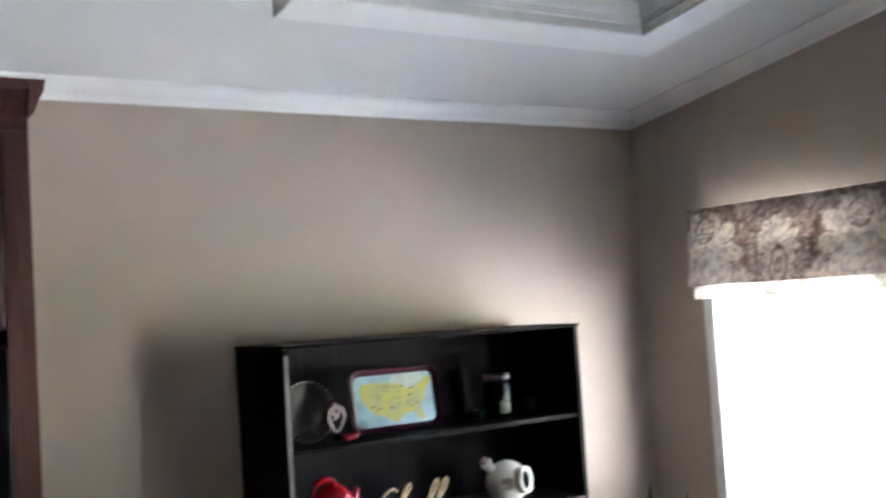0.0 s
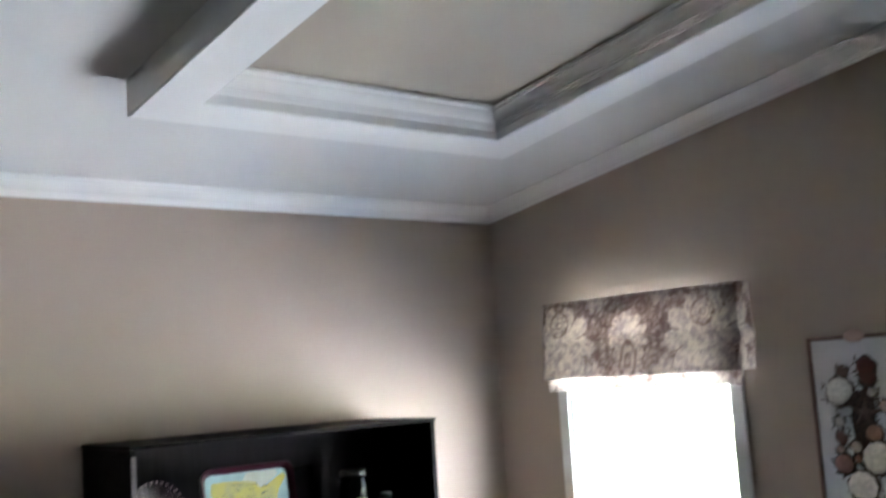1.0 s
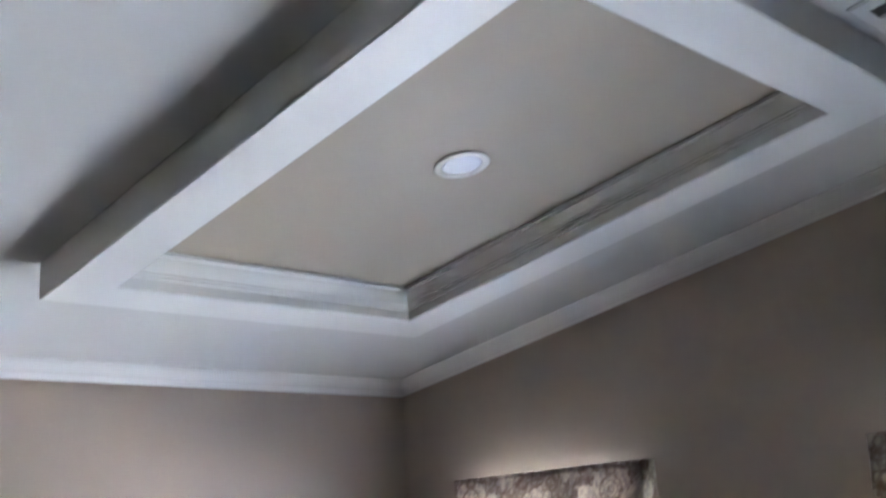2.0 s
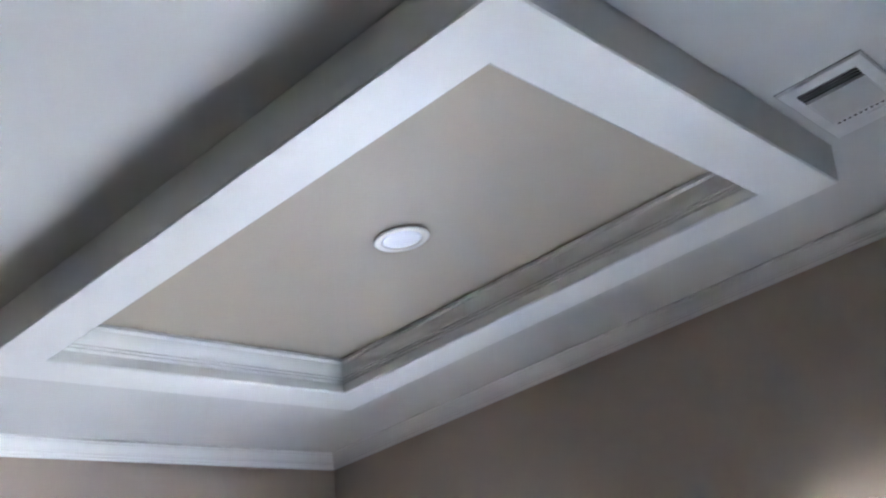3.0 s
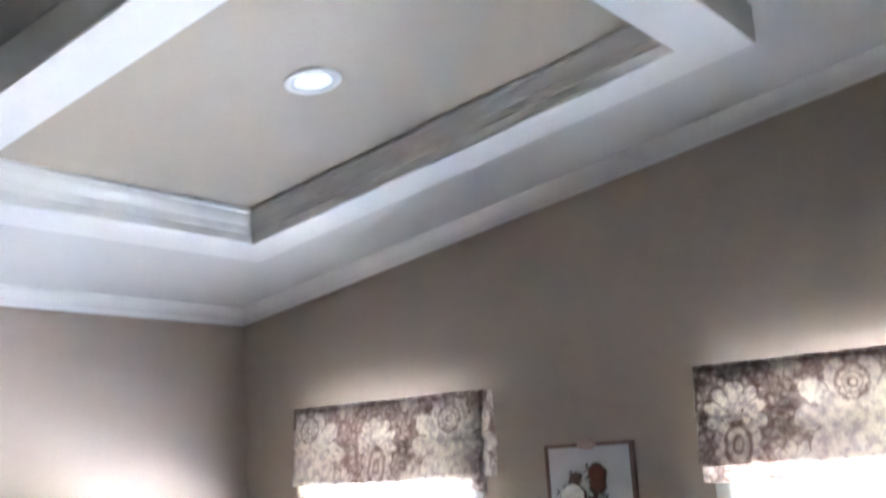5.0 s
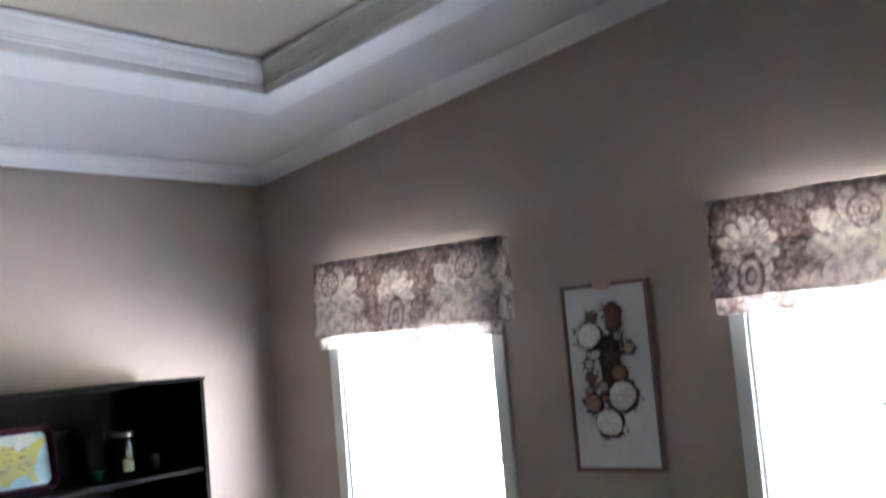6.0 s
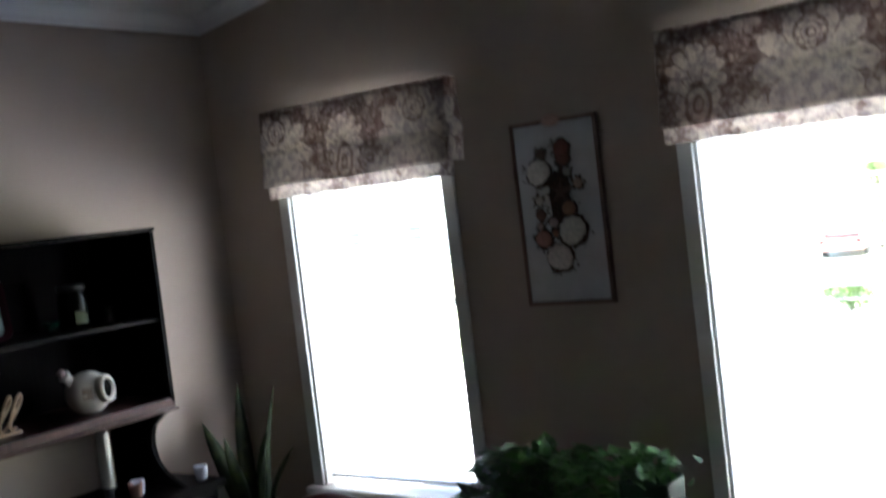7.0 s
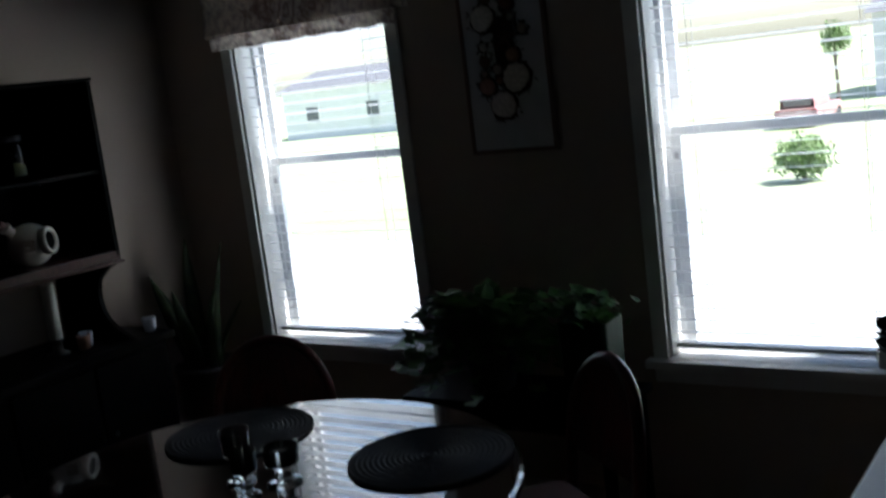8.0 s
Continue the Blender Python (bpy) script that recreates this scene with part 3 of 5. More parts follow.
def valance(y0, y1, rosette):
    """Soft shade of damask cloth, drawn up in two folds, on a board with open top and cloth returns."""
    v = thing("window_valance", "patterned cream and brown damask roman valance over the window", "valance", (0, rosette, 0), group="window valances")
    y0, y1 = y0 - rosette, y1 - rosette
    top, bot, out = 2.247, 1.869, -0.084
    rows, cols = 26, 60
    bm = bmesh.new()
    grid = []
    for i in range(rows + 1):
        f = i / rows
        z = top + (bot + 0.045 - top) * f
        # two tiers: each swells towards its lower edge and tucks back over the next
        if f < 0.54:
            swell = 0.002 + 0.022 * (f / 0.54) ** 1.6
        else:
            ph = (f - 0.54) / 0.46
            swell = 0.008 + 0.026 * ph ** 1.3 * (1 if ph < 0.95 else 0.7)
        row = []
        for j in range(cols + 1):
            g = j / cols
            y = y0 + (y1 - y0) * g
            wob = 0.006 * f * noise.noise((y * 4.0, z * 6, 3.1)) + 0.003 * f * noise.noise((y * 17, z * 9, 1.7))
            endbulge = 0.006 * f * math.exp(-((1 - g) / 0.05) ** 2)
            zz = z + 0.004 * f * noise.noise((y * 5, 0, 9.0))
            row.append(bm.verts.new((out - swell - wob - endbulge, y - (0.012 * math.exp(-((f - 0.62) / 0.16) ** 2) if j == cols else 0), zz)))
        grid.append(row)
    for a, b in zip(grid, grid[1:]):
        for j in range(cols):
            bm.faces.new((a[j], a[j + 1], b[j + 1], b[j]))
    # cloth returns to the wall
    ends = [[grid[i][j].co.copy() for i in range(rows + 1)] for j in (0, cols)]
    for col in ends:
        br = bmesh.new()
        for a, b in zip(col, col[1:]):
            br.faces.new([br.verts.new(p) for p in (a, (-0.004, a.y, a.z), (-0.004, b.y, b.z), b)])
        bmesh.ops.remove_doubles(br, verts=br.verts[:], dist=1e-5)
        ret = part("side_return", br, DAMASK_SIDE, v)
        so = ret.modifiers.new("thickness", "SOLIDIFY")
        so.thickness = 0.002
    cloth = part("cloth", bm, DAMASK, v, smooth=True)
    so = cloth.modifiers.new("thickness", "SOLIDIFY")
    so.thickness = 0.0025
    bm = bmesh.new()
    lo, hi = [], []
    for j in range(cols + 1):
        g = j / cols
        y = y0 + (y1 - y0) * g
        x = out + 0.004 + 0.003 * noise.noise((y * 9, 0, 0))
        hi.append(bm.verts.new((x - 0.006, y, bot + 0.062)))
        lo.append(bm.verts.new((x - 0.002, y, bot - 0.012 + 0.005 * noise.noise((y * 14, 2, 0)) + 0.0025 * math.sin(y * 41 + 3 * noise.noise((y * 3, 0, 0))))))
    for j in range(cols):
        bm.faces.new((hi[j], hi[j + 1], lo[j + 1], lo[j]))
    hem = part("hem", bm, DAMASK, v, "thin scalloped hem that the daylight shines through", True)
    so = hem.modifiers.new("thickness", "SOLIDIFY")
    so.thickness = 0.001
    bm = bmesh.new()
    q = [bm.verts.new(p) for p in ((out + 0.006, y0 - 0.004, top - 0.002), (out + 0.006, y1 + 0.004, top - 0.002), (out + 0.005, y1 + 0.004, bot + 0.06), (out + 0.005, y0 - 0.004, bot + 0.06))]
    bm.faces.new(q)
    lin = part("lining", bm, LINING, v, "plain white cloth lining")
    so = lin.modifiers.new("thickness", "SOLIDIFY")
    so.thickness = 0.001
    bm = bmesh.new()
    bm.faces.new([bm.verts.new(p) for p in ((out + 0.001, y0 - 0.006, 2.07), (out + 0.001, y1 + 0.006, 2.07), (out - 0.002, y1 + 0.006, bot + 0.066), (out - 0.002, y0 - 0.006, bot + 0.066))])
    part("fold_lining", bm, LINING, v, "second layer of the drawn-up fold")
    part("mounting_rail", boxes((out + 0.0005, out + 0.005, y1 + 0.006, y0 - 0.006, top - 0.012, top - 0.004)), TRIM, v)
    return v


valance(-0.412, -1.438, -0.515)
valance(-2.328, -3.354, -2.855)


# ---- outside ----
LAWN = mat("lawn", (0.26, 0.31, 0.16), 0.9, 0.2, 0.15, second=(0.42, 0.43, 0.30))
bm = bmesh.new()
vs = [bm.verts.new(p) for p in ((-900, -900, -1.25), (900, -900, -1.25), (900, 900, -1.25), (-900, 900, -1.25))]
bm.faces.new(vs)
structure(link_bm("ground", bm, LAWN), "sunlit pale lawn outside the windows", "lawn")
CONCRETE = mat("concrete_drive", (0.66, 0.66, 0.65), 0.9, 0.1, 0.6, second=(0.58, 0.58, 0.57))
structure(link_bm("pavement", boxes((0.6, 11.5, -40, 60, -1.25, -1.20)), CONCRETE), "pale concrete drive in sunshine", "driveway")

LEAF_OUT = mat("tree_leaves", (0.13, 0.21, 0.06), 0.7, 0.3, 3)
BARK = mat("bark", (0.13, 0.10, 0.08), 0.9, 0.2, 20, 0.5, 60)
HOUSEWHITE = mat("white_siding", (0.80, 0.80, 0.79), 0.6, 0.04, 2)
LILAC = mat("lilac_siding", (0.62, 0.60, 0.66), 0.6, 0.04, 2)
ROOFING = mat("grey_shingle", (0.16, 0.16, 0.17), 0.9, 0.15, 4)
DARKGLASS = mat("dark_window", (0.13, 0.14, 0.16), 0.1, 0.1, 4)


def leaf_cloud(bm, centre, radius, count, size):
    """Many small leaves scattered through an uneven crown."""
    rnd = random.Random(int(centre[0] * 100 + centre[1] * 10 + count))
    for _ in range(count):
        v = Vector((rnd.gauss(0, 1), rnd.gauss(0, 1), rnd.gauss(0, 1))).normalized()
        k = rnd.random() ** 0.45
        lump = 0.72 + 0.45 * noise.noise(v * 2.3 + Vector(centre))
        p = Vector(centre) + Vector((v.x * radius[0], v.y * radius[1], v.z * radius[2])) * k * lump
        a = Vector((rnd.uniform(-1, 1), rnd.uniform(-1, 1), rnd.uniform(-1, 1))).normalized() * size * rnd.uniform(0.6, 1.3)
        b = a.orthogonal().normalized() * size * 0.5
        bm.faces.new([bm.verts.new(q) for q in (p - a, p + b, p + a, p - b)])
    return bm


REDGLOSS = mat("red_lens", (0.25, 0.01, 0.01), 0.15, 0.1, 10)
tree = thing("young_tree", "slim young tree with a light green crown on the lawn", "tree", (36, 5.45, -1.25))
bm = tube(bmesh.new(), [(0, 0, 0), (0.03, 0.02, 0.9), (-0.02, 0.05, 1.7), (0.02, 0.02, 2.7)], [0.08, 0.06, 0.05, 0.02], 10)
for a in range(7):
    tube(bm, [(0, 0.04, 1.6 + a * 0.12), (0.32 * math.cos(a * 2.4), 0.32 * math.sin(a * 2.4), 2.0 + a * 0.13)], [0.025, 0.008], 6)
part("trunk", bm, BARK, tree)
part("crown", leaf_cloud(bmesh.new(), (0, 0, 2.45), (0.85, 0.75, 0.85), 900, 0.08), LEAF_OUT, tree)

bush = thing("round_shrub", "low rounded green shrub on the lawn", "shrub", (17.2, 1.75, -1.25))
part("stem", tube(bmesh.new(), [(0, 0, 0), (0, 0, 0.25)], 0.05, 8), BARK, bush)
part("foliage", leaf_cloud(bmesh.new(), (0, 0, 0.48), (0.75, 0.75, 0.55), 1300, 0.06), LEAF_OUT, bush)

# parked red car, seen from behind
car = thing("parked_car", "red hatchback parked across the lawn, seen from behind", "car", (28.5, 4.95, -1.25))
PAINT = mat("red_car_paint", (0.56, 0.29, 0.29), 0.35, 0.05, 4)
RUBBER = mat("tyre_rubber", (0.02, 0.02, 0.02), 0.8, 0.1, 20)
bm = bmesh.new()
ring_skin(bm, [[(x, y * k, z * 1.0 + dz) for y, z in rounded(1.66, 0.5, 0.12, 4)] for x, k, dz in ((0, 0.94, 0.55), (0.1, 1.0, 0.55), (3.6, 1.0, 0.55), (3.9, 0.9, 0.5))])
ring_skin(bm, [[(x, y * k, z * 1.0 + dz) for y, z in rounded(1.40, 0.55, 0.16, 4)] for x, k, dz in ((0.25, 0.9, 0.92), (0.5, 1.0, 1.0), (2.0, 1.0, 1.0), (2.7, 0.85, 0.8))])
bm.faces.new([v for v in bm.verts][:20])
part("body", bm, PAINT, car)
part("rear_window", boxes((0.22, 0.30, -0.52, 0.52, 0.88, 1.14), bevel=0.02), mat("car_glass", (0.14, 0.14, 0.15), 0.1, 0.1, 5), car, "dark rear window")
for y in (-0.68, 0.68):
    part("tail_light", boxes((-0.03, 0.02, y - 0.08, y + 0.08, 0.55, 0.75), bevel=0.01), REDGLOSS, car, "dark red tail light")
    for x in (0.7, 3.1):
        w = part("wheel", lathe(bmesh.new(), [(0.02, -0.08), (0.28, -0.08), (0.31, -0.05), (0.31, 0.05), (0.28, 0.08), (0.02, 0.08)], 24), RUBBER, car)
        w.matrix_basis = pose(x, y * 1.12, 0.31, 90, 0, 0)

car.scale = (0.8, 0.8, 0.74)


def far_house(at, w, d, h, wall, label, name):
    house = thing(name, label, "house", at)
    part("wall", boxes((0, d, -w / 2, w / 2, 0, h)), wall, house)
    bm = bmesh.new()
    prism(bm, [(-0.3, -w / 2 - 0.3, h), (d / 2, -w / 2 - 0.3, h + 1.1), (d + 0.3, -w / 2 - 0.3, h)], (0, w + 0.6, 0))
    part("roof", bm, ROOFING, house)
    for k in range(3):
        yy = -w / 3 + k * w / 3
        wi = part("window", boxes((-0.05, 0.05, yy - 0.55, yy + 0.55, 0.9, 2.0)), HOUSEWHITE, house)
        part("pane", boxes((-0.07, -0.05, yy - 0.45, yy + 0.45, 1.0, 1.9)), DARKGLASS, wi)
    return house


far_house((40, -1.0, -1.25), 12, 8, 3.2, LILAC, "pale lilac neighbouring house across the lawn", "neighbour_house")
far_house((46, 34, -1.25), 14, 8, 3.0, HOUSEWHITE, "white neighbouring house with grey roof", "neighbour_house")


# ---- hutch and sideboard ----
HX0, HX1, HD, HZ0, HZ1 = -2.044, -0.758, 0.419, 1.088, 1.781
hutch = thing("display_hutch", "dark espresso wooden display hutch with open shelves, filled with keepsakes", "hutch", (0, 0, 0))
# pale colour for the glint painted along the left panel's front edge
EDGE_GLINT = mat("edge_glint", (0.15, 0.13, 0.13), 0.25, 0.15, 30)
part("side_panel", boxes((HX0, HX0 + 0.020, -HD, -0.001, HZ0, HZ1 - 0.001), bevel=0.0015), ESPRESSO_V, hutch)
part("glint_strip", boxes((HX0 + 0.002, HX0 + 0.018, -HD - 0.003, -HD, HZ0 + 0.04, HZ1 - 0.022)), EDGE_GLINT, hutch, "pale strip painted as the glint on the front edge")
part("side_panel", boxes((HX1 - 0.020, HX1, -HD, -0.001, HZ0, HZ1 - 0.001), bevel=0.0015), ESPRESSO_V, hutch)
part("top_board", boxes((HX0 - 0.004, HX1 + 0.004, -HD - 0.006, -0.001, HZ1, HZ1 + 0.013), bevel=0.002), ESPRESSO, hutch)
part("back_panel", boxes((HX0 + 0.020, HX1 - 0.020, -0.012, -0.002, HZ0 + 0.02, HZ1 - 0.002)), CASEBACK, hutch)
part("shelf", boxes((HX0 + 0.020, HX1 - 0.020, -HD + 0.012, -0.012, 1.420, 1.436), bevel=0.0015), ESPRESSO, hutch)
part("bottom_board", boxes((HX0, HX1, -HD, -0.001, HZ0 - 0.018, HZ0 + 0.02), (HX0 - 0.008, HX1 + 0.008, -HD - 0.010, -0.001, HZ0 - 0.030, HZ0 - 0.0185), bevel=0.002), MAHOGANY, hutch, "reddish brown moulded bottom board")
curve = [(-0.405, HZ0 - 0.031), (-0.340, 1.030), (-0.285, 0.990), (-0.266, 0.945), (-0.263, 0.900), (-0.275, 0.853), (-0.302, 0.815), (-0.340, 0.785), (-0.395, 0.755), (-0.430, 0.740)]
for x in (HX0, HX1 - 0.022):
    bm = bmesh.new()
    prism(bm, [(x, -0.001, HZ0 - 0.031)] + [(x, y, z) for y, z in curve] + [(x, -0.001, 0.740)], (0.022, 0, 0))
    part("bracket", bm, ESPRESSO_V, hutch, "curved upright between hutch and sideboard")

side = thing("sideboard", "low dark espresso wooden sideboard against the beige wall", "sideboard", (0, 0, 0))
SX0, SX1, SD = -2.16, -0.60, 0.48
part("top", boxes((SX0, SX1, -SD, -0.002, 0.705, 0.740), bevel=0.005), ESPRESSO, side)
part("body", boxes((SX0 + 0.03, SX1 - 0.03, -SD + 0.03, -0.004, 0.09, 0.705)), ESPRESSO_V, side)
part("plinth", boxes((SX0 + 0.05, SX1 - 0.05, -SD + 0.06, -0.01, 0.0, 0.09)), ESPRESSO, side)
for k in range(4):
    xa = SX0 + 0.045 + k * 0.37
    dr = part("door", boxes((xa, xa + 0.355, -SD + 0.008, -SD + 0.0295, 0.11, 0.69), bevel=0.004), ESPRESSO_V, side)
    part("handle", lathe(bmesh.new(), [(0.004, 0), (0.006, 0.01), (0.013, 0.018), (0.012, 0.026), (0.002, 0.03)], 16), BLACK, dr, "small dark knob").matrix_basis = pose(xa + (0.33 if k % 2 == 0 else 0.025), -SD + 0.008, 0.42, 90, 0, 0)

# ---- things on the shelves ----
SH = 1.436     # upper shelf
BB = HZ0 + 0.02  # bottom board


tray = thing("serving_tray", "dark red lacquered tray printed with a yellow and blue map", "tray")
tray.matrix_basis = pose(-1.507, -0.235, SH + 0.001, -8.8, 0, 0)
TW, TH = 0.390, 0.238
MAROON = mat("maroon_lacquer", (0.032, 0.003, 0.010), 0.4, 0.15, 10, spec=0.12)
loops = []
for ins, yy in ((0.020, 0.004), (0.006, 0.0), (0.0, -0.022), (0.003, -0.027), (0.010, -0.024), (0.0235, -0.006)):
    loops.append([(x, yy, z + TH / 2) for x, z in rounded(TW - 2 * ins, TH - 2 * ins, 0.040 - ins * 0.5)])
bm = ring_skin(bmesh.new(), loops, cap=False)
bm.faces.new([v for v in bm.verts][:28][::-1])
part("rim", bm, MAROON, tray, smooth=False)
SEA = mat("map_blue", (0.30, 0.45, 0.50), 0.12, 0.15, 14, coat=0.15)
LANDY = mat("map_yellow", (0.42, 0.38, 0.10), 0.12, 0.18, 16, coat=0.15, second=(0.36, 0.36, 0.20))
PALE = mat("map_pale", (0.44, 0.48, 0.44), 0.12, 0.1, 20, coat=0.15)
INK = mat("map_ink", (0.10, 0.11, 0.08), 0.4, 0.1, 20)
bm = bmesh.new()
bm.faces.new([bm.verts.new((x, -0.0065, z + TH / 2)) for x, z in rounded(TW - 0.046, TH - 0.046, 0.028)])
part("map_sheet", bm, SEA, tray, "printed map in pale blue and yellow")
coast = [(-0.125, 0.062), (-0.06, 0.064), (0.0, 0.058), (0.03, 0.05), (0.045, 0.03), (0.07, 0.036), (0.10, 0.055), (0.135, 0.075), (0.145, 0.06), (0.115, 0.02), (0.105, -0.01),
         (0.09, -0.035), (0.105, -0.075), (0.09, -0.085), (0.065, -0.05), (0.03, -0.055), (-0.005, -0.085), (-0.04, -0.062), (-0.085, -0.045), (-0.12, -0.005), (-0.133, 0.03)]
coast = [(x * 1.16, z * 1.06) for x, z in coast]
bm = bmesh.new()
bm.faces.new([bm.verts.new((x, -0.0070, z + TH / 2)) for x, z in coast])
part("map_land", bm, LANDY, tray)
bm = bmesh.new()
bm.faces.new([bm.verts.new((x, -0.0068, z + TH / 2)) for x, z in ((-0.02, 0.062), (0.03, 0.05), (0.045, 0.03), (0.07, 0.036), (0.10, 0.055), (0.132, 0.074), (0.125, 0.092), (0.0, 0.092))])
part("map_north", bm, PALE, tray)
rnd = random.Random(4)
bm = bmesh.new()
for _ in range(34):
    x, z, w = rnd.uniform(-0.11, 0.09), rnd.uniform(-0.04, 0.055), rnd.uniform(0.004, 0.013)
    bm.faces.new([bm.verts.new((x + a * w, -0.0076, z + TH / 2 + b * 0.0014)) for a, b in ((-1, -1), (1, -1), (1, 1), (-1, 1))])
tagged(part("map_print", bm, INK, tray), kind="stuff")

CRYSTAL = glassy("pink_crystal", (0.98, 0.90, 0.91), 0.03, 1.5)
PINKGLASS = mat("frosted_pink_glass", (0.34, 0.26, 0.27), 0.12, 0.3, 60, coat=0.5)
plate = thing("crystal_plate", "clear pinkish cut-glass plate standing on the shelf", "plate")
plate.matrix_basis = pose(-1.880, -0.22, SH + 0.108, 83, 0, 0)
bm = bmesh.new()
rings = []
for r, z in ((0.002, 0.0), (0.045, 0.0), (0.055, 0.006), (0.092, 0.017), (0.106, 0.022), (0.106, 0.026), (0.090, 0.021), (0.052, 0.010), (0.042, 0.004), (0.002, 0.004)):
    rings.append([(r * math.cos(2 * math.pi * i / 72) * (1 + (0.025 if r > 0.06 else 0.01) * math.cos(i * math.pi * 2 / 3)), r * math.sin(2 * math.pi * i / 72) * (1 + (0.025 if r > 0.06 else 0.01) * math.cos(i * math.pi * 2 / 3)), z) for i in range(72)])
ring_skin(bm, rings)
part("dish", bm, CRYSTAL, plate)
# opaque pale beads stand in for the sparkle of the cut glass
bm = bmesh.new()
for k in range(34):
    a = 2 * math.pi * k / 34
    bmesh.ops.create_icosphere(bm, subdivisions=1, radius=0.0048, matrix=Matrix.Translation((0.107 * math.cos(a), 0.107 * math.sin(a), 0.024)))
part("rim_glints", bm, PINKGLASS, plate, "pale beads in place of the glints on the cut-glass rim", True)
bm = bmesh.new()
for k in range(20):
    a = 2 * math.pi * k / 20
    bmesh.ops.create_icosphere(bm, subdivisions=1, radius=0.003, matrix=Matrix.Translation((0.05 * math.cos(a), 0.05 * math.sin(a), 0.007)))
part("centre_glints", bm, PINKGLASS, plate, smooth=True)
bm = bmesh.new()
for k in range(30):
    a = 2 * math.pi * k / 30
    tube(bm, [(r * math.cos(a + t), r * math.sin(a + t), z) for r, t, z in ((0.056, 0.0, 0.012), (0.076, 0.05, 0.0175), (0.098, 0.0, 0.0245))], [0.0008, 0.0016, 0.0022], 5)
part("cut_rays", bm, CRYSTAL, plate, "cut rays round the glass rim")
part("stand", tube(bmesh.new(), [(-0.05, -0.107, 0.03), (-0.05, -0.107, -0.02), (0.05, -0.107, -0.02), (0.05, -0.107, 0.03)], 0.003, 6), BLACK, plate, "thin dark wire stand")

angel = thing("glass_figurine", "small clear pink glass ornament on the shelf", "ornament", (-1.79, -0.29, SH + 0.001))
part("base", lathe(bmesh.new(), [(0.026, 0), (0.028, 0.006), (0.012, 0.018), (0.008, 0.03), (0.002, 0.032)], 16), CRYSTAL, angel)
bm = bmesh.new()
for sx in (-1, 1):
    tube(bm, [(0, 0, 0.028), (sx * 0.020, 0.002 * sx, 0.05), (sx * 0.032, 0, 0.085), (sx * 0.024, 0, 0.115), (0, 0.003 * sx, 0.128), (-sx * 0.012, 0, 0.105), (0, 0, 0.08)], 0.0055, 8)
part("loop", bm, PINKGLASS, angel, "twisted glass loops", True)

REDGLASS = mat("red_glaze", (0.28, 0.005, 0.010), 0.12, 0.15, 10, coat=0.7)
for x, y in ((-1.77, -0.33), (-1.735, -0.31)):
    can_ = thing("votive_cup", "tiny dark red glass votive cup", "votive cup", (x, y, SH + 0.001), group="votive cups on the shelf")
    part("cup", lathe(bmesh.new(), [(0.013, 0), (0.018, 0.004), (0.021, 0.026), (0.018, 0.026), (0.015, 0.008), (0.002, 0.006)], 20), REDGLASS, can_, smooth=True)

jar = thing("glass_jar", "dark glass jar with a metal lid and pale green label", "jar", (-1.03, -0.22, SH + 0.001))
body = part("body", lathe(bmesh.new(), [(0.054, 0), (0.058, 0.005), (0.058, 0.112), (0.050, 0.135), (0.050, 0.15)], 28), mat("jar_dark", (0.004, 0.005, 0.004), 0.2, 0.1, 10, spec=0.25), jar, smooth=True)
part("lid", lathe(bmesh.new(), [(0.052, 0.148), (0.055, 0.150), (0.055, 0.168), (0.051, 0.172), (0.002, 0.172)], 28), mat("dull_lid", (0.018, 0.018, 0.018), 0.3, 0.2, 40), jar, "grey metal lid", True)
bm = bmesh.new()
arc = [radians(a) for a in range(240, 300, 6)]
for a, b in zip(arc, arc[1:]):
    bm.faces.new([bm.verts.new((0.0588 * math.cos(t), 0.0588 * math.sin(t), z)) for t, z in ((a, 0.018), (b, 0.018), (b, 0.070 - 0.02 * abs(b - 4.4)), (a, 0.070 - 0.02 * abs(a - 4.4)))])
part("label", bm, mat("label_green", (0.13, 0.14, 0.055), 0.5, 0.2, 30), jar, "pale green paper label")

GREENG = mat("green_glass", (0.005, 0.028, 0.016), 0.08, 0.3, 40, coat=0.6)
gb = thing("green_glass_bowl", "small ribbed green glass bowl", "bowl", (-1.175, -0.28, SH + 0.001))
part("bowl", lathe(bmesh.new(), [(0.016, 0), (0.018, 0.004), (0.010, 0.012), (0.030, 0.030), (0.036, 0.046), (0.033, 0.046), (0.026, 0.032), (0.004, 0.018)], 12), GREENG, gb)
fr = thing("photo_frame", "dark picture frame leaning on the shelf", "photo frame")
fr.matrix_basis = pose(-1.19, -0.10, SH + 0.001, -10, 0, 12)
part("frame", boxes((-0.075, -0.06, -0.008, 0.008, 0, 0.2), (0.06, 0.075, -0.008, 0.008, 0, 0.2), (-0.06, 0.06, -0.008, 0.008, 0, 0.015), (-0.06, 0.06, -0.008, 0.008, 0.185, 0.2), bevel=0.002), ESPRESSO, fr)
part("print", boxes((-0.06, 0.06, 0.0, 0.004, 0.015, 0.185)), mat("dark_print", (0.004, 0.004, 0.005), 0.6, 0.3, 20, spec=0.1), fr)
tin = thing("small_tin", "small dark tin beside the jar", "tin", (-0.86, -0.2, SH + 0.001))
part("body", lathe(bmesh.new(), [(0.024, 0), (0.025, 0.003), (0.025, 0.06), (0.023, 0.063), (0.002, 0.063)], 24), mat("tin_grey", (0.012, 0.012, 0.012), 0.5, 0.3, 30, spec=0.2), tin, smooth=True)

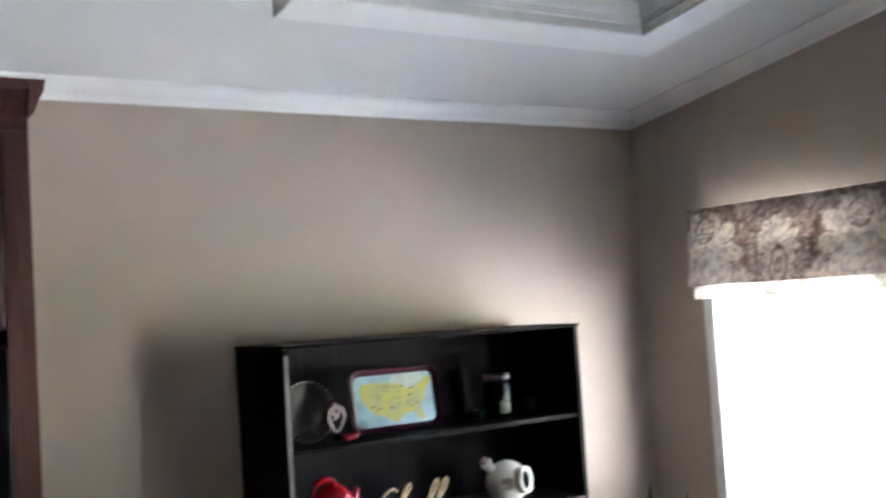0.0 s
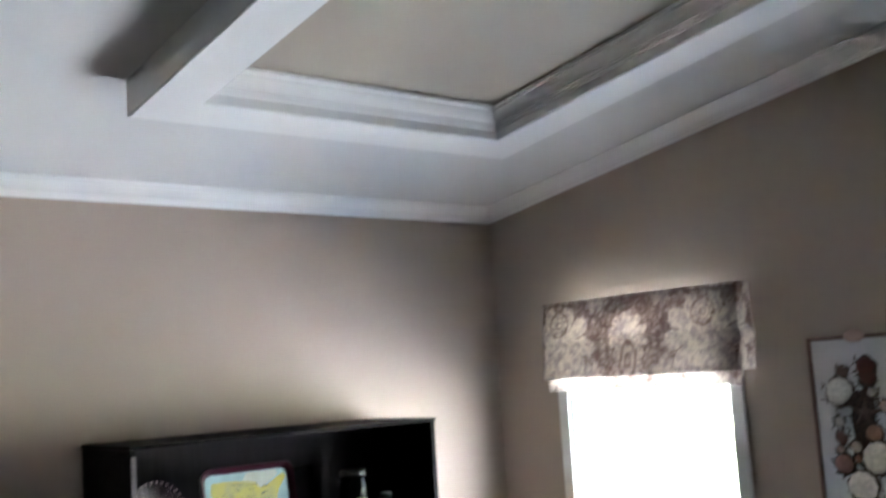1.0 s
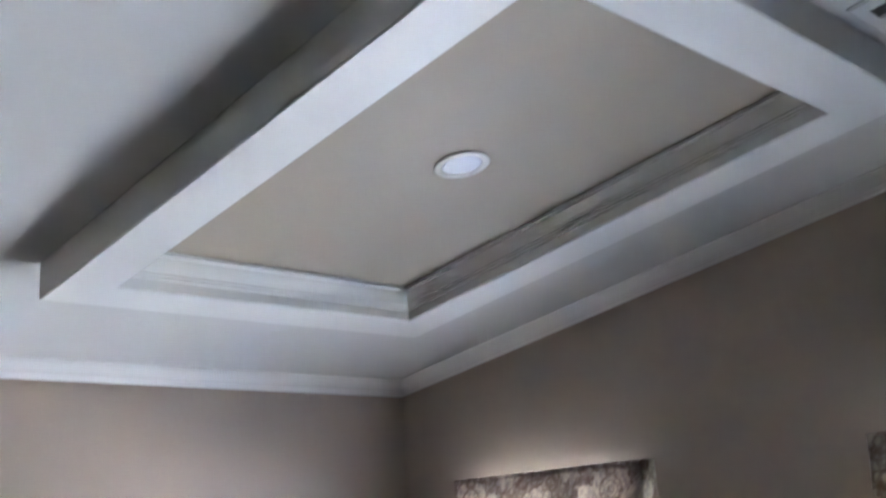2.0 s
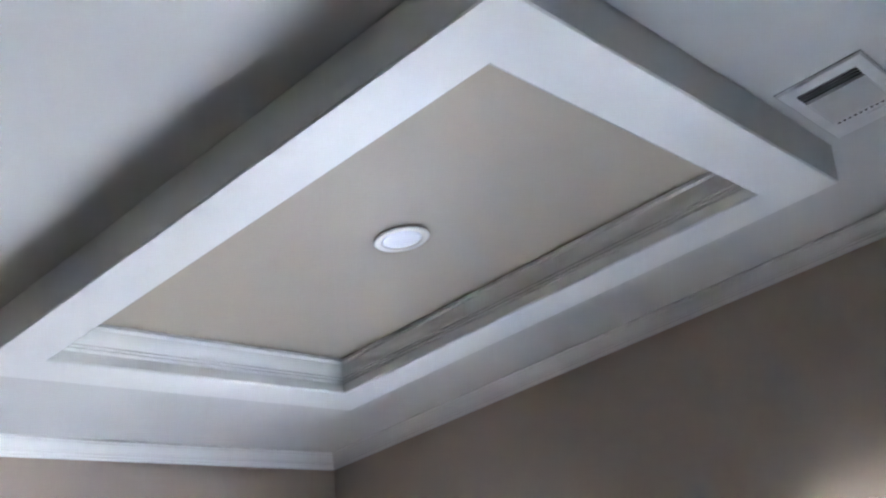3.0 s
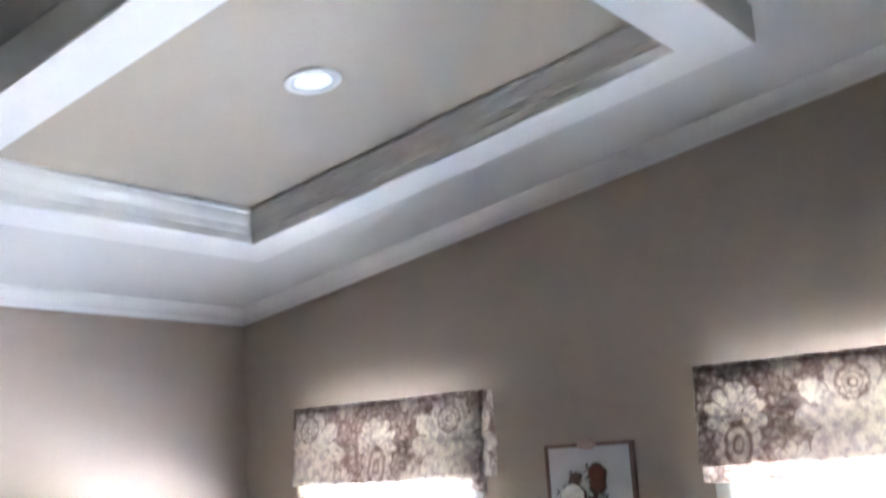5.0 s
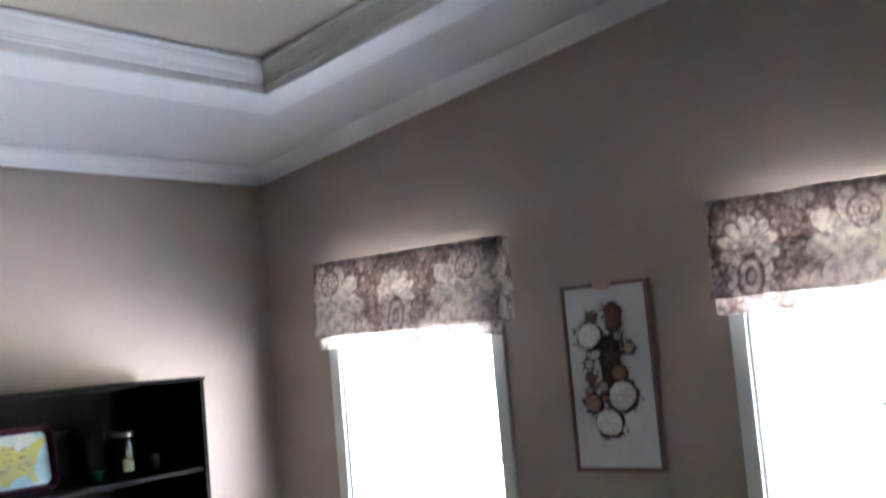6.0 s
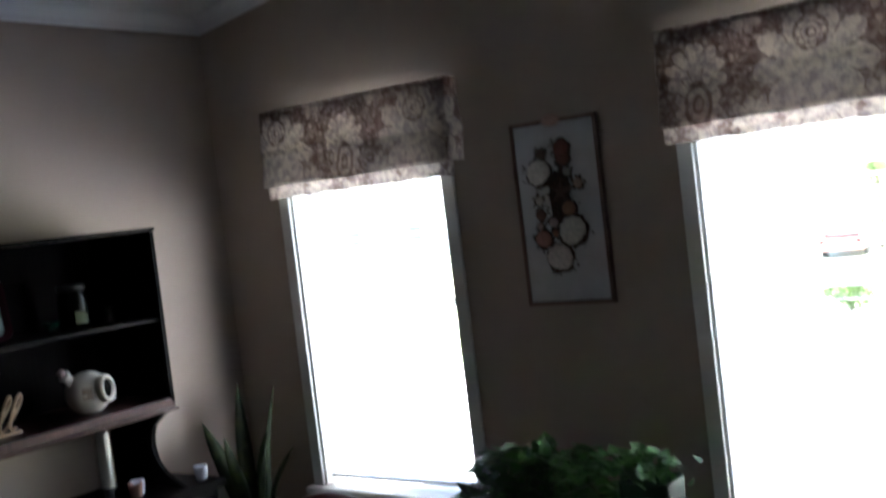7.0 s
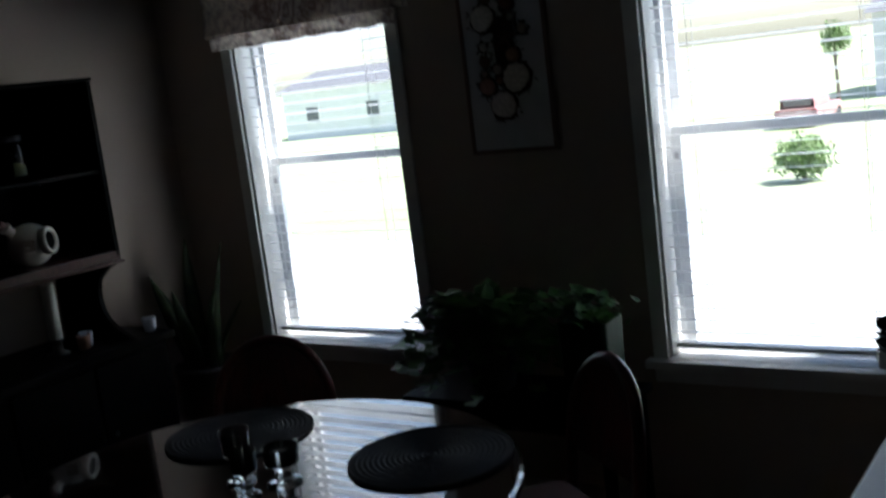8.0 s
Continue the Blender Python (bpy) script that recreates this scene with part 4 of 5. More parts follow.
# white jug: a round flat-sided flask with a hole as handle and a short corked neck
CERAM = mat("white_ceramic", (0.74, 0.70, 0.64), 0.22, 0.05, 8, coat=0.4)
jug = thing("ceramic_jug", "round white ceramic jug with a ring handle and tilted spout", "jug")
jug.matrix_basis = pose(-1.062, -0.29, BB + 0.0015, 0, 0, 0)
bm = bmesh.new()
R = 0.088
bmesh.ops.create_uvsphere(bm, u_segments=40, v_segments=24, radius=1.0)
for v in bm.verts:
    x, y, z = v.co
    flat = max(-0.92, z)
    v.co = (x * R, y * R * 0.92, (flat + 0.92) * R * 0.98)
part("body", bm, CERAM, jug, smooth=True)
bm = bmesh.new()
loops = []
for k, (rr, yy) in enumerate(((0.050, 0.03), (0.054, 0.0), (0.052, -0.009), (0.044, -0.012), (0.038, -0.008), (0.035, 0.002))):
    loops.append([(rr * 0.78 * math.cos(2 * math.pi * i / 28), yy, rr * math.sin(2 * math.pi * i / 28)) for i in range(28)])
ring = part("handle_ring", ring_skin(bm, loops, cap=False), CERAM, jug, "raised ring round the finger hole", True)
ring.matrix_basis = pose(0.025, -0.087, 0.094, -6, 0, 17)
# no hole is cut: a dark disc carries the shade inside the ring
bm = bmesh.new()
bm.faces.new([bm.verts.new((0.0355 * 0.78 * math.cos(2 * math.pi * i / 28), 0.0, 0.0355 * math.sin(2 * math.pi * i / 28))) for i in range(28)])
part("hole_shade", bm, SHADE_BLACK, jug, "dark disc painted as the shaded opening").matrix_basis = ring.matrix_basis
bm = lathe(bmesh.new(), [(0.022, 0), (0.017, 0.012), (0.016, 0.028), (0.020, 0.033), (0.020, 0.040), (0.012, 0.042)], 20)
neck = part("neck", bm, CERAM, jug, smooth=True)
neck.matrix_basis = pose(-0.058, 0.01, 0.130, 0, -42, 0) @ Matrix.Diagonal((1.25, 1.25, 1.15, 1))
bm = lathe(bmesh.new(), [(0.011, 0.040), (0.013, 0.056), (0.010, 0.060), (0.001, 0.061)], 16)
part("stopper", bm, mat("pink_cork", (0.45, 0.30, 0.28), 0.6, 0.1, 40), jug, "pinkish stopper", True).matrix_basis = neck.matrix_basis
bm = bmesh.new()
bm.faces.new([bm.verts.new(p) for p in ((-0.018, 0, -0.022), (0.021, 0, -0.022), (0.021, 0, 0.022), (-0.018, 0, 0.022))])
part("decal", bm, mat("tan_decal", (0.40, 0.33, 0.28), 0.4, 0.25, 60), jug, "small tan square decal").matrix_basis = pose(-0.050, -0.0665, 0.085, 0, 0, -38)

# red jug
pot = thing("red_pitcher", "glossy red ceramic pitcher with a loop handle", "pitcher", (-1.815, -0.28, BB + 0.0015))
bm = lathe(bmesh.new(), [(0.040, 0), (0.046, 0.004), (0.058, 0.026), (0.060, 0.046), (0.052, 0.070), (0.036, 0.082), (0.012, 0.087), (0.010, 0.092), (0.002, 0.093)], 32)
part("body", bm, REDGLASS, pot, smooth=True)
part("handle", tube(bmesh.new(), [(-0.046, 0, 0.052), (-0.066, 0, 0.072), (-0.056, 0, 0.090), (-0.03, 0, 0.096), (-0.006, 0, 0.093), (0.002, 0, 0.088)], 0.0065, 10), REDGLASS, pot, smooth=True)
part("spout", tube(bmesh.new(), [(0.045, 0, 0.03), (0.068, 0, 0.045), (0.082, 0, 0.074)], [0.014, 0.010, 0.008], 12), REDGLASS, pot, smooth=True)

pot.scale = (1.2, 1.2, 2.05)

# script sign
WOODPALE = wood("pale_wood", (0.42, 0.27, 0.16), (0.62, 0.44, 0.28), 0.5, 0)
sign = thing("word_sign", "pale wooden cut-out script word standing on the hutch", "word sign")
sign.matrix_basis = pose(-1.685, -0.30, BB + 0.001, 0, 0, 0)
# one running stroke a letter, (along, up), slanted and drawn as a flat band of wood
STROKES = {
    "S": [(-0.005, 0.025), (0.02, 0.004), (0.05, 0.02), (0.055, 0.05), (0.03, 0.08), (0.02, 0.11), (0.042, 0.14), (0.066, 0.125)],
    "h": [(0.06, 0.012), (0.09, 0.07), (0.108, 0.13), (0.10, 0.152), (0.091, 0.13), (0.09, 0.06), (0.09, 0.004), (0.098, 0.045), (0.115, 0.068), (0.126, 0.05), (0.126, 0.012), (0.138, 0.006)],
    "e": [(0.138, 0.006), (0.162, 0.04), (0.162, 0.062), (0.15, 0.062), (0.144, 0.03), (0.156, 0.004), (0.178, 0.012)],
    "l": [(0.178, 0.012), (0.198, 0.07), (0.208, 0.125), (0.201, 0.152), (0.192, 0.125), (0.190, 0.05), (0.196, 0.006), (0.212, 0.012)]}


def stroke_bm(pts, shift=0.0):
    bm = bmesh.new()
    flat = [Vector(((x + shift) * 1.22 + 0.32 * z, 0, z * 0.80 + 0.016)) for x, z in pts]
    run = []
    for i in range(len(flat) - 1):
        p0, p1, p2, p3 = flat[max(i - 1, 0)], flat[i], flat[i + 1], flat[min(i + 2, len(flat) - 1)]
        for k in range(5):
            t = k / 5
            run.append(0.5 * (2 * p1 + (p2 - p0) * t + (2 * p0 - 5 * p1 + 4 * p2 - p3) * t * t + (3 * p1 - p0 - 3 * p2 + p3) * t ** 3))
    tube(bm, run + [flat[-1]], 0.0058, 8)
    return bm


for letter, shift in (("S", 0), ("h", 0), ("e", 0), ("l", 0), ("l", 0.034)):
    part("letter", stroke_bm(STROKES[letter], shift), WOODPALE, sign, smooth=True)
part("base_strip", boxes((0, 0.32, -0.010, 0.010, 0, 0.012)), WOODPALE, sign)

# on the sideboard
DK = 0.741
cd = thing("white_candle", "tall white pillar candle in a dark holder", "candle", (-1.02, -0.28, DK))
part("holder", lathe(bmesh.new(), [(0.045, 0), (0.047, 0.006), (0.02, 0.015), (0.018, 0.05), (0.034, 0.06), (0.034, 0.066), (0.002, 0.062)], 24), mat("dark_iron", (0.06, 0.055, 0.055), 0.4, 0.1, 20), cd, smooth=True)
WAX = mat("candle_wax", (0.74, 0.71, 0.65), 0.4, 0.04, 12)
part("wax", lathe(bmesh.new(), [(0.026, 0.063), (0.026, 0.280), (0.022, 0.285), (0.004, 0.281)], 24), WAX, cd, "white wax", True)
part("wick", tube(bmesh.new(), [(0, 0, 0.280), (0.001, 0, 0.292)], 0.001, 5), BLACK, cd)
for x, y, col, lab in ((-0.90, -0.30, (0.62, 0.64, 0.72), "small pale ceramic cup on the sideboard"), (-0.935, -0.33, (0.40, 0.22, 0.17), "small brown ceramic cup on the sideboard"), (-0.66, -0.40, (0.55, 0.57, 0.66), "small pale ceramic cup on the sideboard")):
    cp = thing("small_cup", lab, "cup", (x, y, DK), group="cups on the sideboard")
    part("bowl", lathe(bmesh.new(), [(0.018, 0), (0.024, 0.005), (0.028, 0.045), (0.029, 0.06), (0.026, 0.06), (0.024, 0.02), (0.003, 0.01)], 24), mat("cup_glaze", col, 0.25, 0.08, 15), cp, smooth=True)

# ---- shell picture between the windows ----
pic = thing("shell_picture", "white panel in a brown frame with a sea shell collage", "picture", (-0.001, -1.8565, 1.6655))
PW, PH = 0.341, 0.673
FRAMEW = wood("picture_frame_wood", (0.16, 0.095, 0.08), (0.25, 0.155, 0.135), 0.45, 2)
PLASTER = mat("white_plaster", (0.66, 0.66, 0.67), 0.8, 0.05, 12, 0.3, 120)
fw = 0.014
part("frame", boxes((-0.024, 0, -PW / 2 - fw, -PW / 2, -PH / 2 - fw, PH / 2 + fw), (-0.024, 0, PW / 2, PW / 2 + fw, -PH / 2 - fw, PH / 2 + fw),
                    (-0.024, 0, -PW / 2, PW / 2, -PH / 2 - fw, -PH / 2), (-0.024, 0, -PW / 2, PW / 2, PH / 2, PH / 2 + fw), bevel=0.002), FRAMEW, pic)
part("panel", boxes((-0.018, 0, -PW / 2 + 0.0005, PW / 2 - 0.0005, -PH / 2 + 0.0005, PH / 2 - 0.0005)), PLASTER, pic)


def shell_bm(r, ribs=11, high=0.35):
    """Scallop: a ribbed dome fanned from a hinge."""
    bm = bmesh.new()
    n, k = 44, 7
    loops = []
    for i in range(k + 1):
        f = i / k
        lp = []
        for j in range(n):
            a = 2 * math.pi * j / n
            rib = 1 + (0.035 * math.cos(ribs * a) if f < 0.98 else 0.03 * math.cos(ribs * a))
            hinge = 1 - 0.18 * max(0, -math.sin(a)) ** 3
            rr = r * math.sin((1 - f) * math.pi / 2) * rib * hinge if f < 1 else r * 0.01
            lp.append((-r * high * math.sin(f * math.pi / 2) * (1 + 0.06 * math.cos(ribs * a) * (1 - f)), rr * math.cos(a), rr * math.sin(a)))
        loops.append(lp)
    return ring_skin(bm, loops)


SHELLS = [
    (0.285, 0.27, 0.050, (0.82, 0.80, 0.75), "white scallop shell"), (0.635, 0.61, 0.056, (0.68, 0.64, 0.57), "cream scallop shell"),
    (0.435, 0.755, 0.053, (0.74, 0.67, 0.64), "pale striped shell"), (0.255, 0.645, 0.034, (0.46, 0.24, 0.19), "pink scallop shell"),
    (0.615, 0.485, 0.029, (0.36, 0.19, 0.12), "rust scallop shell"), (0.595, 0.15, 0.034, (0.16, 0.045, 0.03), "dark red scallop shell"),
    (0.595, 0.20, 0.030, (0.14, 0.045, 0.03), "dark red scallop shell"), (0.255, 0.425, 0.018, (0.62, 0.58, 0.54), ""), (0.255, 0.51, 0.024, (0.20, 0.11, 0.09), ""),
    (0.405, 0.555, 0.020, (0.48, 0.36, 0.33), ""), (0.415, 0.615, 0.014, (0.38, 0.17, 0.12), ""), (0.755, 0.35, 0.020, (0.50, 0.37, 0.30), ""),
    (0.635, 0.28, 0.016, (0.42, 0.38, 0.33), ""), (0.235, 0.57, 0.014, (0.50, 0.36, 0.32), ""), (0.335, 0.17, 0.022, (0.17, 0.11, 0.09), "")]
for u, v, r, col, lab in SHELLS:
    s = part("shell", shell_bm(r), mat("shell_lime", col, 0.5, 0.15, 60, 0.2, 200), pic, lab, True)
    s.matrix_basis = pose(-0.026, PW / 2 - u * PW, PH / 2 - v * PH, random.uniform(-60, 60), 0, 0)
bm = bmesh.new()
star = []
for i in range(10):
    a = math.pi / 2 + i * math.pi / 5
    r = 0.072 if i % 2 == 0 else 0.024
    star.append((-0.019, r * math.cos(a), r * math.sin(a)))
tip = bm.verts.new((-0.036, 0, 0))
vs = [bm.verts.new(p) for p in star]
for i in range(10):
    bm.faces.new((vs[i], vs[(i + 1) % 10], tip))
part("starfish", bm, mat("starfish_brown", (0.17, 0.10, 0.075), 0.8, 0.2, 60, 0.5, 150), pic, "brown starfish").matrix_basis = pose(0, PW / 2 - 0.53 * PW, PH / 2 - 0.385 * PH, 8, 0, 0)
MOSSBED = mat("moss_bed", (0.085, 0.05, 0.04), 0.95, 0.45, 90, 0.8, 160)
for u, v, r, col, lab in SHELLS[:7]:
    bm = bmesh.new()
    rim = [(r * (1.16 + 0.22 * noise.noise((u * 40 + math.cos(a) * 2, v * 40 + math.sin(a) * 2, r * 90))) * math.cos(a), r * (1.16 + 0.22 * noise.noise((u * 40 + math.cos(a) * 2, v * 40 + math.sin(a) * 2, r * 90))) * math.sin(a)) for a in [2 * math.pi * k / 28 for k in range(28)]]
    ring_skin(bm, [[(-0.0182, y, z) for y, z in rim], [(-0.021, y * 0.9, z * 0.9) for y, z in rim]])
    part("moss_clump", bm, MOSSBED, pic).matrix_basis = pose(0.001 * r, PW / 2 - u * PW, PH / 2 - v * PH, 0, 0, 0)
bm = bmesh.new()
rim = [((0.045 + 0.02 * noise.noise((math.cos(a) * 2, math.sin(a) * 2, 5))) * math.cos(a), (0.115 + 0.04 * noise.noise((math.cos(a) * 2, math.sin(a) * 2, 8))) * math.sin(a)) for a in [2 * math.pi * k / 36 for k in range(36)]]
ring_skin(bm, [[(-0.0183, y, z) for y, z in rim], [(-0.0225, y * 0.9, z * 0.9) for y, z in rim]])
part("moss_clump", bm, MOSSBED, pic).matrix_basis = pose(0, PW / 2 - 0.505 * PW, PH / 2 - 0.42 * PH, 6, 0, 0)
bm = bmesh.new()
rnd = random.Random(9)
for _ in range(1000):
    su, sv, sr = rnd.choice(SHELLS)[:3] if rnd.random() < 0.7 else (0.53 + rnd.gauss(0, 0.05), rnd.uniform(0.25, 0.62), 0.03)
    a, k = rnd.uniform(0, 6.28), sr * rnd.uniform(0.5, 1.3) + rnd.gauss(0, 0.004)
    p = Vector((-0.019, PW / 2 - su * PW + k * math.cos(a), PH / 2 - sv * PH + k * math.sin(a)))
    d = Vector((rnd.uniform(-0.008, -0.002), rnd.uniform(-0.016, 0.016), rnd.uniform(-0.016, 0.016)))
    tube(bm, [p, p + d * 0.6 + Vector((-0.004, 0, 0)), p + d], [0.0028, 0.0022, 0.001], 5)
part("dried_moss", bm, mat("dark_moss", (0.09, 0.058, 0.045), 0.9, 0.4, 60), pic, "dark dried moss and twigs")
part("hanger", shell_bm(0.026, 9, 0.4), mat("pink_shell", (0.50, 0.34, 0.29), 0.5, 0.1, 40), pic, "pink shell at the top edge", True).matrix_basis = pose(-0.024, PW / 2 - 0.5 * PW, PH / 2 + 0.008, 0, 0, 0) @ Matrix.Diagonal((1, 1.5, 0.95, 1))

# ---- plants ----
SNAKE = mat("snake_leaf", (0.024, 0.036, 0.010), 0.6, 0.35, 18, second=(0.007, 0.012, 0.006), spec=0.2)
TERRA = mat("dark_pot", (0.05, 0.045, 0.045), 0.4, 0.15, 12)
SOIL = mat("soil", (0.03, 0.022, 0.016), 0.95, 0.3, 60, 0.6, 80)


def blade(bm, base, lean, height, width, twist):
    """One stiff, slightly folded leaf."""
    n = 10
    rows = []
    for i in range(n + 1):
        f = i / n
        w = width * (0.55 + 0.9 * f - 1.42 * f ** 3.2) * 0.9
        w = max(w, 0.001)
        c = Vector(base) + Vector((lean[0] * f ** 1.5, lean[1] * f ** 1.5, height * f))
        a = twist + 0.5 * f
        s = Vector((math.cos(a), math.sin(a), 0)) * w
        k = Vector((-math.sin(a), math.cos(a), 0)) * w * 0.35
        rows.append([bm.verts.new(c - s + k), bm.verts.new(c), bm.verts.new(c + s + k)])
    for a, b in zip(rows, rows[1:]):
        for j in range(2):
            bm.faces.new((a[j], a[j + 1], b[j + 1], b[j]))
    return bm


sn = thing("snake_plant", "tall dark green snake plant in a dark floor pot", "plant", (-0.25, -0.27, 0.0))
part("pot", lathe(bmesh.new(), [(0.11, 0), (0.12, 0.01), (0.15, 0.44), (0.16, 0.46), (0.16, 0.48), (0.14, 0.48), (0.135, 0.44), (0.002, 0.43)], 36), TERRA, sn, smooth=True)
part("soil", lathe(bmesh.new(), [(0.136, 0.432), (0.08, 0.445), (0.002, 0.45)], 24, close=False), SOIL, sn)
rnd = random.Random(3)
for bx, by, lx, ly, h, w in ((0, 0.03, 0.02, 0.03, 0.68, 0.034), (0.04, -0.03, 0.08, -0.03, 0.64, 0.032), (-0.05, 0.0, -0.14, -0.04, 0.46, 0.034), (0.02, 0.05, 0.05, 0.07, 0.55, 0.03),
                            (-0.02, -0.05, -0.03, -0.10, 0.42, 0.032), (0.06, 0.03, 0.12, 0.05, 0.40, 0.028), (-0.06, 0.04, -0.10, 0.08, 0.52, 0.03), (0.0, -0.07, 0.05, -0.14, 0.36, 0.03)):
    lf = part("leaf", blade(bmesh.new(), (bx, by, 0.44), (lx, ly), h * 0.9, w * 1.75, rnd.uniform(-0.6, 0.9)), SNAKE, sn, smooth=True)
    so = lf.modifiers.new("thickness", "SOLIDIFY")
    so.thickness = 0.004

stand = thing("plant_stand", "dark wooden plant stand between the windows", "plant stand", (-0.36, -1.98, 0))
part("top", boxes((-0.17, 0.17, -0.42, 0.42, 0.47, 0.50), bevel=0.004), ESPRESSO, stand)
for sx in (-1, 1):
    for sy in (-1, 1):
        part("leg", boxes((sx * 0.14 - 0.018, sx * 0.14 + 0.018, sy * 0.38 - 0.018, sy * 0.38 + 0.018, 0, 0.47), bevel=0.003), ESPRESSO_V, stand)
part("rail", boxes((-0.122, 0.122, -0.39, -0.37, 0.40, 0.47), (-0.122, 0.122, 0.37, 0.39, 0.40, 0.47), (-0.15, -0.13, -0.36, 0.36, 0.40, 0.47), (0.13, 0.15, -0.36, 0.36, 0.40, 0.47)), ESPRESSO, stand)

IVY = mat("ivy_leaf", (0.05, 0.15, 0.025), 0.45, 0.4, 25, second=(0.02, 0.06, 0.015))


def heart_leaf(bm, p, out, size, rnd):
    """A small pointed heart-shaped leaf, folded along its middle."""
    up = Vector((0, 0, 1))
    d = out.normalized()
    s = d.cross(up).normalized() if abs(d.z) < 0.95 else Vector((1, 0, 0))
    nrm = s.cross(d).normalized()
    s = (s + nrm * rnd.uniform(-0.5, 0.5)).normalized()
    shape = [(0, 0), (-0.15, 0.32), (0.15, 0.52), (0.55, 0.38), (1.0, 0.0)]
    mid = [bm.verts.new(p + d * size * f) for f in (0, 0.45, 1.0)]
    for sg in (1, -1):
        q = [bm.verts.new(p + d * size * a + s * sg * size * b + nrm * size * 0.18 * b) for a, b in shape[1:4]]
        bm.faces.new((mid[0], q[0], q[1], mid[1]) if sg > 0 else (mid[1], q[1], q[0], mid[0]))
        bm.faces.new((mid[1], q[1], q[2], mid[2]) if sg > 0 else (mid[2], q[2], q[1], mid[1]))


def ivy(at, seed, nvine, reach, label):
    pl = thing("trailing_plant", label, "plant", at)
    part("pot", lathe(bmesh.new(), [(0.075, 0), (0.08, 0.006), (0.10, 0.15), (0.108, 0.16), (0.108, 0.172), (0.098, 0.172), (0.094, 0.15), (0.002, 0.145)], 32), TERRA, pl, smooth=True)
    rnd = random.Random(seed)
    bs, bl = bmesh.new(), bmesh.new()
    for i in range(nvine):
        a = rnd.uniform(0, 2 * math.pi)
        h = rnd.uniform(0.06, 0.24)
        far = rnd.uniform(0.3, 1.0) * reach
        pts = []
        for k in range(7):
            f = k / 6
            pts.append(Vector((0.7 * math.cos(a) * far * f, math.sin(a) * far * f, 0.15 + h * math.sin(f * 2.3) - 0.18 * f * f * far / reach)))
        tube(bs, pts, 0.0025, 5)
        for k in range(1, 7):
            for _ in range(2):
                out = Vector((math.cos(a) + rnd.uniform(-0.9, 0.9), math.sin(a) + rnd.uniform(-0.9, 0.9), rnd.uniform(-0.5, 0.6)))
                heart_leaf(bl, pts[k] + Vector((rnd.uniform(-0.02, 0.02), rnd.uniform(-0.02, 0.02), rnd.uniform(-0.01, 0.02))), out, rnd.uniform(0.045, 0.085), rnd)
    part("vines", bs, mat("vine_stem", (0.09, 0.12, 0.04), 0.6, 0.2, 20), pl)
    tagged(part("leaves", bl, IVY, pl, "many glossy green heart-shaped leaves"), kind="stuff")
    return pl


pl = ivy((-0.36, -1.86, 0.501), 5, 58, 0.36, "bushy trailing green houseplant with a few white blossoms")
BLOSSOM = mat("white_petal", (0.75, 0.74, 0.72), 0.6, 0.05, 30)
for x, y, z in ((0.02, 0.215, 0.24), (0.0, 0.235, 0.13), (-0.05, 0.20, 0.03)):
    bm = bmesh.new()
    for k in range(5):
        a = 2 * math.pi * k / 5
        c, w = Vector((-0.004, math.cos(a), math.sin(a))), Vector((0, -math.sin(a), math.cos(a)))
        bm.faces.new([bm.verts.new(Vector((x, y, z)) + q) for q in (Vector((0, 0, 0)), c * 0.012 + w * 0.008, c * 0.021, c * 0.012 - w * 0.008)])
    part("blossom", bm, BLOSSOM, pl, "small white blossom")
vz = thing("green_vase", "square glossy green glazed vase on the plant stand", "vase", (-0.36, -2.27, 0.501))
bm = bmesh.new()
ring_skin(bm, [[(x * k, y * k, z) for x, y in rounded(0.15, 0.17, 0.02, 4)] for k, z in ((0.9, 0.0), (1.0, 0.01), (1.05, 0.27), (0.97, 0.27), (0.93, 0.02))])
part("body", bm, mat("green_glaze", (0.008, 0.026, 0.015), 0.55, 0.2, 12, spec=0.1), vz)
bm = bmesh.new()
rnd = random.Random(12)
for k in range(110):
    a = rnd.uniform(0, 6.28)
    heart_leaf(bm, Vector((rnd.gauss(0, 0.045), rnd.gauss(0.01, 0.06), 0.25 + rnd.uniform(0, 0.10))), Vector((math.cos(a), math.sin(a), 0.7)), rnd.uniform(0.03, 0.05), rnd)
tagged(part("foliage", bm, IVY, vz, "green leaf cuttings"), kind="stuff")

# ---- dining table ----
TABLEWOOD = wood("table_top_wood", (0.020, 0.010, 0.008), (0.045, 0.020, 0.015), 0.06, 0, coat=1.0)
TABLEWOOD.node_tree.nodes["Principled BSDF"].inputs["Coat Roughness"].default_value = 0.01
TABLEWOOD.node_tree.nodes["Principled BSDF"].inputs["Coat IOR"].default_value = 2.1
CX, CY = -1.85, -2.10
table = thing("round_dining_table", "round dark polished dining table with a mirror-like top", "table", (CX, CY, 0))
part("tabletop", lathe(bmesh.new(), [(0.002, 0.718), (0.60, 0.718), (0.635, 0.724), (0.65, 0.735), (0.648, 0.745), (0.640, 0.75), (0.002, 0.75)], 96, close=False), TABLEWOOD, table)
part("pedestal", lathe(bmesh.new(), [(0.07, 0.06), (0.09, 0.12), (0.055, 0.25), (0.05, 0.42), (0.085, 0.55), (0.06, 0.62), (0.12, 0.69), (0.30, 0.705), (0.30, 0.718)], 32), CHERRY, table, smooth=True)
foot = None
